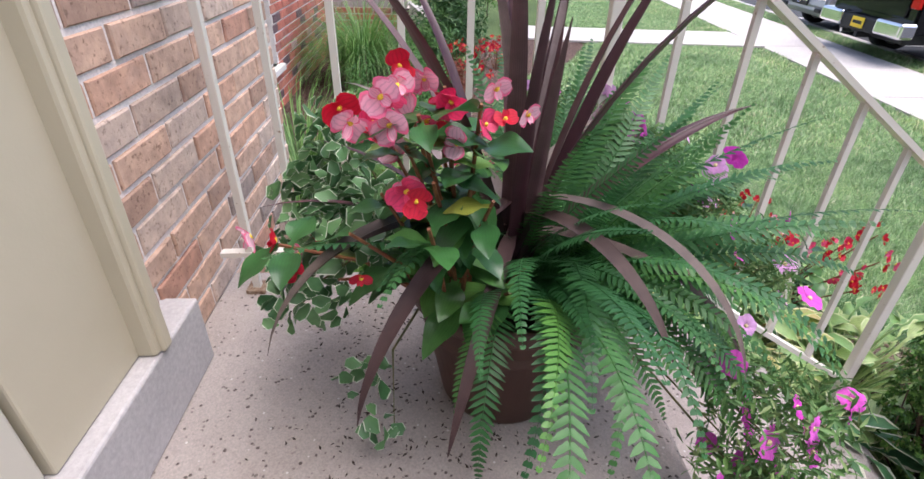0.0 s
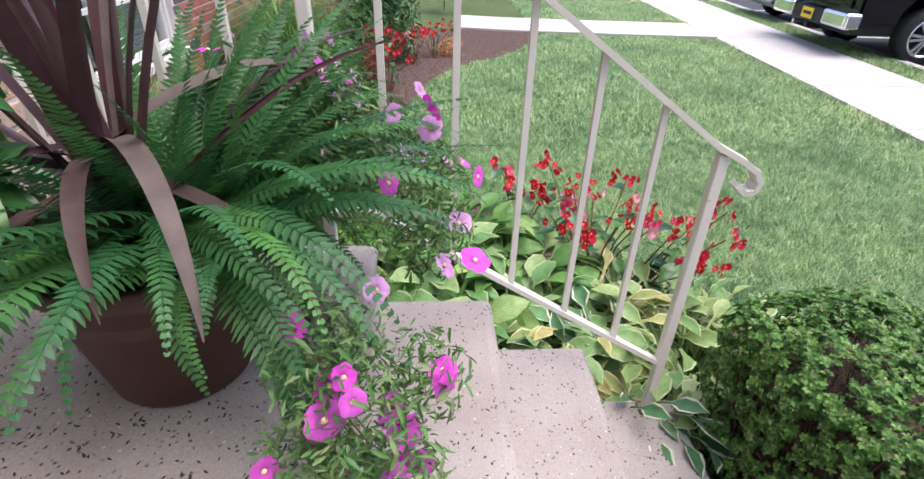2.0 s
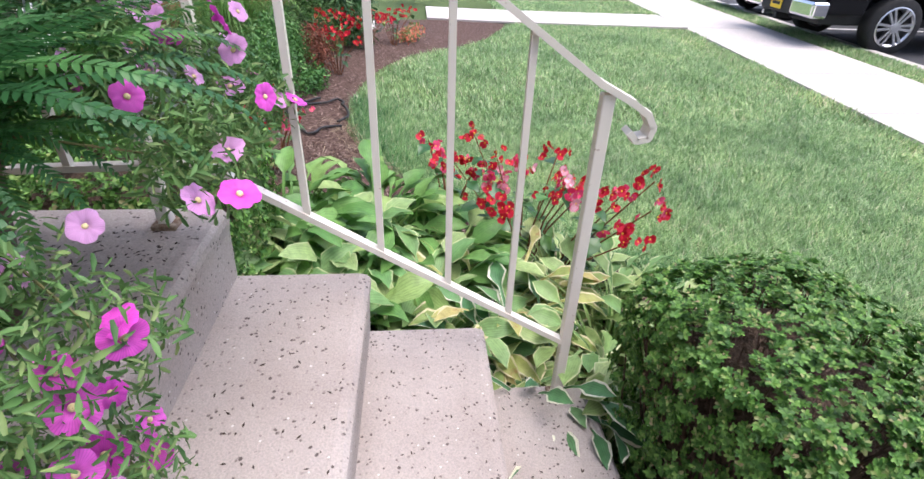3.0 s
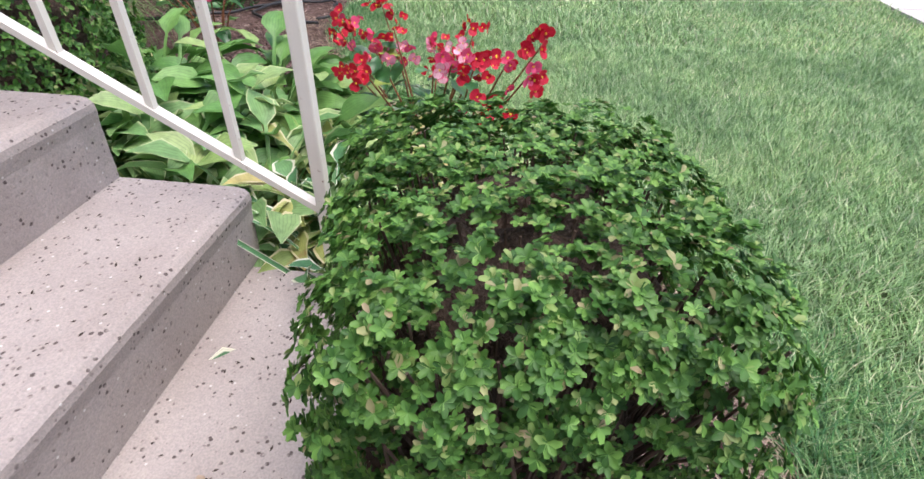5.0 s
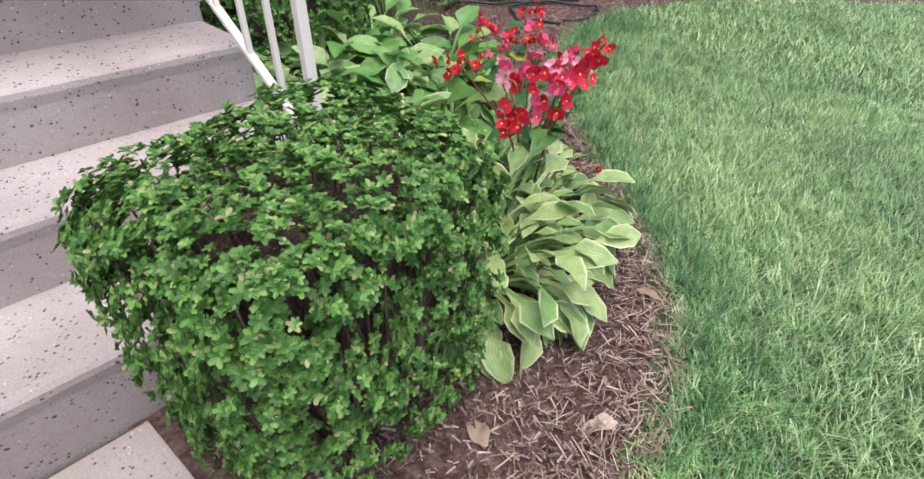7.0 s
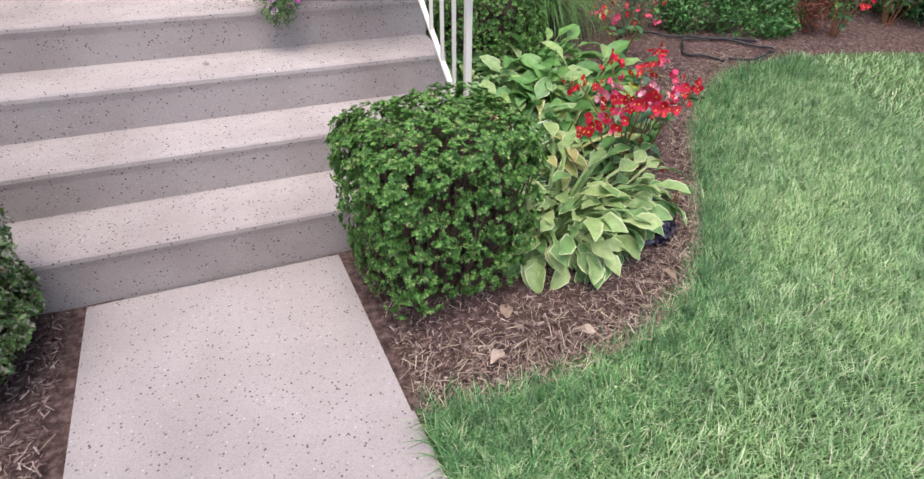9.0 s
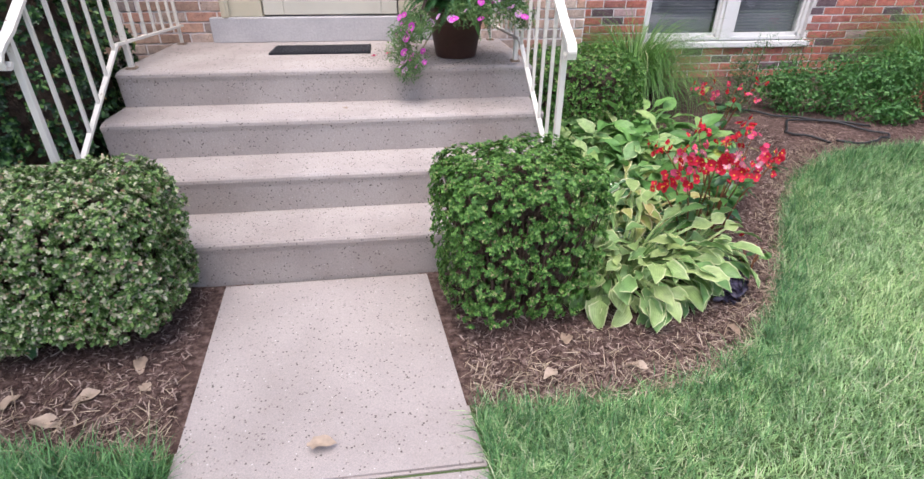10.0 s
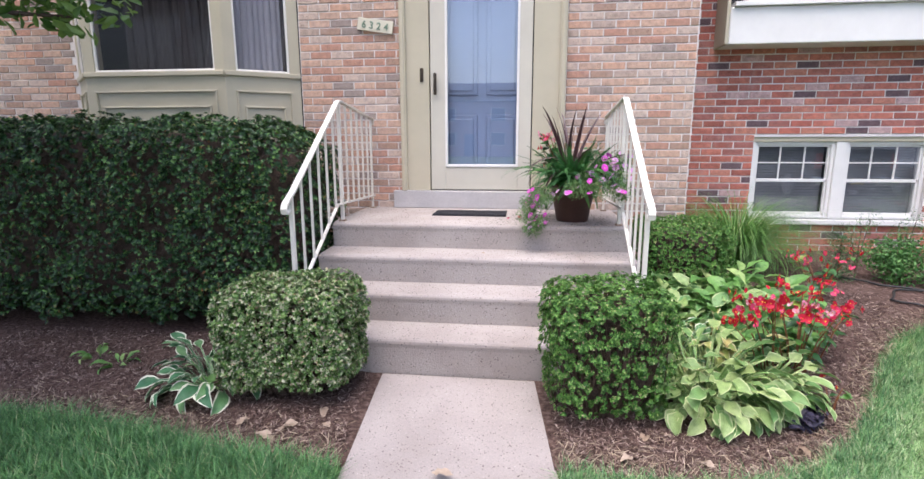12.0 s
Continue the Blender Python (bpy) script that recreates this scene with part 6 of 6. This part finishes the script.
tube_bm([(0.0, 0.0, 2.8), (-0.6, -0.4, 3.4), (-1.0, -0.7, 3.9)], [0.04, 0.025, 0.01], 7, bm)
tube_bm([(0.0, 0.0, 3.0), (0.5, -0.6, 3.6), (0.9, -0.9, 4.2)], [0.04, 0.025, 0.01], 7, bm)
smooth(part("trunk", bm, M_BARK, tree))
rng = np.random.default_rng(8)
cs = [(1.5, 0.3, 2.34), (1.9, 0.4, 2.3), (2.2, 0.45, 2.24), (2.5, 0.5, 2.22), (2.72, 0.5, 2.2), (2.2, -0.15, 2.45), (1.2, 0.3, 2.4)]
foliage_part(tree, sprig_cloud(rng, cs, (0.22, 0.2, 0.13), 420, 0.075, 0.042, 0.6), M_TREEL, "crown")
cs = [(-0.9, -0.6, 3.9), (0.9, -0.9, 4.2), (0, 0.1, 4.4), (0.9, 0.2, 3.9), (-0.4, 0.3, 4.1), (0.1, -1.1, 3.9), (1.6, -0.2, 4.2), (1.7, -1.0, 4.3), (2.2, -0.5, 4.0), (-1.6, 0.2, 4.1), (-1.4, -1.3, 4.3), (0.6, 0.9, 4.2), (-0.6, 1.1, 4.3), (1.7, 0.7, 4.4), (0.8, -1.8, 4.3), (-0.4, -1.9, 4.4), (2.0, -1.7, 4.5), (2.3, 0.4, 4.1), (2.6, -0.6, 4.2), (2.8, -1.5, 4.3), (0.2, -0.4, 5.0), (1.2, -0.2, 5.1), (-0.8, 0.0, 5.0), (0.3, 0.8, 5.0)]
foliage_part(tree, sprig_cloud(rng, cs, (0.65, 0.65, 0.5), 34000, 0.105, 0.06, 0.4), M_TREEL, "crown")

# ---- loose litter ----
dry = [blade_mesh("dry_leaf", 0.08 + 0.012 * k, 0.05, 6 - 4 * k, 20 + 15 * k, M_DRY, 6, "heart", 0.4, 0.3, 0.01, k) for k in range(3)]
for k, (x, y, z, s_) in enumerate(((-0.01, -0.95, -0.012, 1.1), (1.0, -0.56, -0.02, 1.0), (1.28, -0.74, -0.02, 0.9), (0.92, -0.7, -0.02, 0.9), (-0.72, -0.42, -0.02, 1.0), (-0.98, -0.72, -0.02, 1.1), (-1.12, -0.66, -0.02, 1.0), (-0.62, -0.62, -0.02, 0.8), (-0.8, -0.6, -0.02, 1.2), (1.75, -0.52, -0.02, 0.9), (0.05, 0.9, 0.612, 0.35), (0.6, 0.25, 0.208, 0.3))):
    ob = new("dry_leaf", dry[k % 3])
    ob.matrix_world = pose(x, y, z + 0.004, 0, 0, k * 71) @ Matrix.Scale(s_, 4)
    tagged(ob, "curled tan dry leaf lying on the ground", "dry leaf", "fallen leaves")
petal_me = flower_mesh("begonia", 0.018, 3)
petal_me.materials.append(M_ROSE)
for k, (x, y) in enumerate(((0.24, 1.42), (0.33, 1.5), (0.16, 1.55))):
    ob = new("fallen_petal", petal_me)
    ob.matrix_world = pose(x, y, 0.808, 0, 0, k * 50)
    tagged(ob, "rose-red petal fallen on the porch", "petal", "fallen petals")

# small pebbles and crumbs on the porch
rng = np.random.default_rng(14)
cv = np.array([(1, 0, 0), (0, 0.35, 0), (-1, 0.15, 0), (0, -0.35, 0), (0.1, 0, 0.3), (0, 0.05, -0.2)])
cf = np.array([(0, 1, 4, 4), (1, 2, 4, 4), (2, 3, 4, 4), (3, 0, 4, 4)])[:, :3]
n = 1900
px, py = rng.uniform(-1.1, 1.15, n), rng.uniform(0.1, 1.95, n)
px[:800], py[:800] = rng.uniform(0.1, 1.1, 800), rng.uniform(1.08, 1.75, 800)
pz = np.select([py > 1.08, (py > 0.75) & (py < 1.04), (py > 0.44) & (py < 0.71), py < 0.4], [0.807, 0.609, 0.408, 0.204], -1.0)
px, py, pz = px[pz > 0], py[pz > 0], pz[pz > 0]
n = len(px)
v, f, _ = scatter(cv, cf, frames_from(np.tile([0.0, 0, 1.0], (n, 1)) + rng.normal(size=(n, 3)) * 0.2, rng.uniform(0, 6.28, n), rng), np.stack([px, py, pz], 1), rng.uniform(0.0025, 0.0075, n))
tagged(part_mesh("soil_crumbs", array_mesh("soil_crumbs", v, f), M_SOIL), "dark soil crumbs and shreds scattered over porch and steps", "crumbs", "", "stuff")


# ---- mulch shreds and lawn ----
def mulch_cover(count, x0, x1, y0, y1, seed, label):
    g = np.random.default_rng(seed)
    x, y = g.uniform(x0, x1, count), g.uniform(y0, y1, count)
    ok = np.array([in_bed(a, b) and not (-1.25 < a < 1.25 and b > 0.06) for a, b in zip(x, y)])
    x, y = x[ok], y[ok]
    z = np.array([rise(a, b) for a, b in zip(x, y)]) + 0.02
    tv = np.array([(-0.5, -0.09, 0), (0.5, -0.06, 0.02), (0.5, 0.06, 0.0), (-0.5, 0.09, 0.03)])
    nn = np.tile([0.0, 0, 1.0], (len(x), 1)) + g.normal(size=(len(x), 3)) * 0.35
    v, f, _ = scatter(tv, np.array([(0, 1, 2, 3)]), frames_from(nn, g.uniform(0, 6.28, len(x)), g), np.stack([x, y, z + g.uniform(0, 0.012, len(x))], 1), g.uniform(0.008, 0.036, len(x)))
    return tagged(part_mesh("mulch_shreds", array_mesh("mulch_shreds", v, f), M_CHIP), label, "mulch", "", "stuff")


mulch_cover(52000, 0.5, 3.2, -0.9, 1.4, 201, "shredded bark strewn over the bed beside the steps")
mulch_cover(32000, -3.6, -0.4, -0.9, 0.6, 202, "shredded bark strewn under the hedge")
def straw_fringe(count, x0, x1, seed, label):
    """Dry cut grass lying along the edge between bed and lawn."""
    g = np.random.default_rng(seed)
    x = g.uniform(x0, x1, count)
    edge = np.where(x > 0, np.interp(x, EDGE_RX, EDGE_RY), np.interp(x, EDGE_LX, EDGE_LY))
    y = edge + np.abs(g.normal(size=count)) * 0.15 - 0.05
    ok = np.array([abs(a - walk_mid(b)) > 0.52 for a, b in zip(x, y)])
    x, y = x[ok], y[ok]
    z = np.array([rise(a, b) for a, b in zip(x, y)]) + 0.026
    tv = np.array([(-0.5, -0.022, 0), (0.0, -0.025, 0.05), (0.5, -0.01, 0.02), (0.5, 0.01, 0.02), (0.0, 0.025, 0.05), (-0.5, 0.022, 0.0)])
    nn = np.tile([0.0, 0, 1.0], (len(x), 1)) + g.normal(size=(len(x), 3)) * 0.3
    v, f, _ = scatter(tv, np.array([(0, 1, 4, 5), (1, 2, 3, 4)]), frames_from(nn, g.uniform(0, 6.28, len(x)), g), np.stack([x, y, z + g.uniform(0, 0.014, len(x))], 1), g.uniform(0.02, 0.075, len(x)))
    return tagged(part_mesh("straw", array_mesh("straw", v, f), M_STRAW), label, "straw", "", "stuff")


straw_fringe(2900, 0.45, 3.6, 211, "dry straw-coloured grass clippings along the bed's edge")
straw_fringe(2000, -3.4, -0.45, 212, "dry straw-coloured grass clippings before the hedge bed")
mulch_cover(12000, 3.0, 9.0, 0.4, 2.3, 203, "shredded bark strewn over the neighbour's bed")


def lawn(count, x0, x1, y0, y1, h, w, seed, label, band=None, mat=M_GRASS):
    """Grass blades, bent each its own way, thinning out at the bed's edge and kept off the paving."""
    g = np.random.default_rng(seed)
    x, y = g.uniform(x0, x1, count), g.uniform(y0, y1, count)
    edge = np.where(x > 0, np.interp(x, EDGE_RX, EDGE_RY), np.interp(x, EDGE_LX, EDGE_LY))
    wm = -0.03 - 0.088 * (y - 0.07)
    ok = (y < edge - 0.045 + g.normal(size=count) * 0.03) & (np.abs(x - wm) > 0.515)
    ok &= (y > SW0 + STREET * x + 0.01) | ((y < SW1 + STREET * x - 0.01) & (y > -5.28 + STREET * x))
    left = np.interp(y, [-3.86, -2.0, -0.5, 0.4], [8.85, 8.98, 9.15, 9.35])
    ok &= ~((x > left) & (x < left + 1.3) & (y > -4.2))
    if band:
        ok &= ((edge - 0.045 - y) < band * g.random(count)) | ((np.abs(x - wm) < 0.515 + band * g.random(count) * 0.5) & (y < -0.85))
    x, y = x[ok], y[ok]
    n = len(x)
    patch = np.array([noise.noise(Vector((a * 1.3, b * 1.3, 3.0))) for a, b in zip(x, y)])
    hh = h * g.uniform(0.5, 1.25, n) * (1 + 0.35 * patch)
    az = g.uniform(0, 6.283, n)
    lean, curl = g.uniform(0.1, 0.75, n), g.uniform(0.1, 0.9, n)
    ca, sa = np.cos(az), np.sin(az)
    z0 = np.array([rise(a, b) for a, b in zip(x, y)])
    vs = np.zeros((n, 6, 3))
    for k, t in enumerate((0.0, 0.55, 1.0)):
        r = hh * (lean * t + curl * t * t * 0.8)
        zz = hh * t * (1 - 0.35 * lean * t)
        ww = w * (1.0, 0.8, 0.1)[k]
        for j, s_ in enumerate((-1, 1)):
            vs[:, 2 * k + j, 0] = x + ca * r - sa * ww * s_
            vs[:, 2 * k + j, 1] = y + sa * r + ca * ww * s_
            vs[:, 2 * k + j, 2] = z0 + zz
    fs = (np.array([(0, 1, 3, 2), (2, 3, 5, 4)])[None] + (np.arange(n) * 6)[:, None, None]).reshape(-1, 4)
    return tagged(part_mesh("lawn_grass", array_mesh("lawn_grass", vs.reshape(-1, 3), fs), mat), label, "grass", "", "stuff")


lawn(230000, 0.4, 4.2, -3.2, 1.3, 0.06, 0.0019, 301, "mown green lawn grass beside the walk")
# Mown like the right lawn; the darker colour stands for tree shade.
lawn(60000, -3.6, -0.4, -2.6, -0.5, 0.06, 0.0019, 302, "mown lawn grass before the hedge, tree shade put into its deep green", None, M_GRASS_D)
lawn(165000, 4.0, 16.0, -3.2, 1.4, 0.06, 0.0034, 303, "mown green lawn grass towards the neighbouring walk")
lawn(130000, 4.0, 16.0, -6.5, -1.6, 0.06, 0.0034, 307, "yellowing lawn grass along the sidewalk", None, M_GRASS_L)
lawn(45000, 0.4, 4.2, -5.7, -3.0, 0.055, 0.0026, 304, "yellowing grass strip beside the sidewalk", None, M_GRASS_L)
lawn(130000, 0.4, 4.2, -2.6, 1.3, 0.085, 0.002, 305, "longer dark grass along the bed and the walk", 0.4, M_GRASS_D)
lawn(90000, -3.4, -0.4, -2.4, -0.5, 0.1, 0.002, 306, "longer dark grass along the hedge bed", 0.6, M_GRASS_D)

# ---- bricks, laid last ----
rng_b = random.Random(4)
lay_bricks(wall_front, wall_bricks(-9.0, 1.89, -0.3, 3.88, [(-4.32, -1.85, 0.66, 3.62), (DX0 - 0.02, DX1 + 0.02, -0.3, DZ1 + 0.01)]), WY + 0.005, M_PALE_P, M_PALE_J, lambda b: -1.86 < b[0] < 1.9 and 0.8 < b[1] < 2.45, "pale", rng_b)
lay_bricks(wall_neighbour, wall_bricks(1.95, 8.0, -0.3, 3.88, [(NWX0 - 0.005, NWX1 + 0.005, NWZ0 - 0.06, NWZ1)], 0.07), WYN + 0.005, M_RED_P, M_RED_J, lambda b: b[0] < 4.5 and 0.9 < b[1] < 2.2, "red", rng_b)
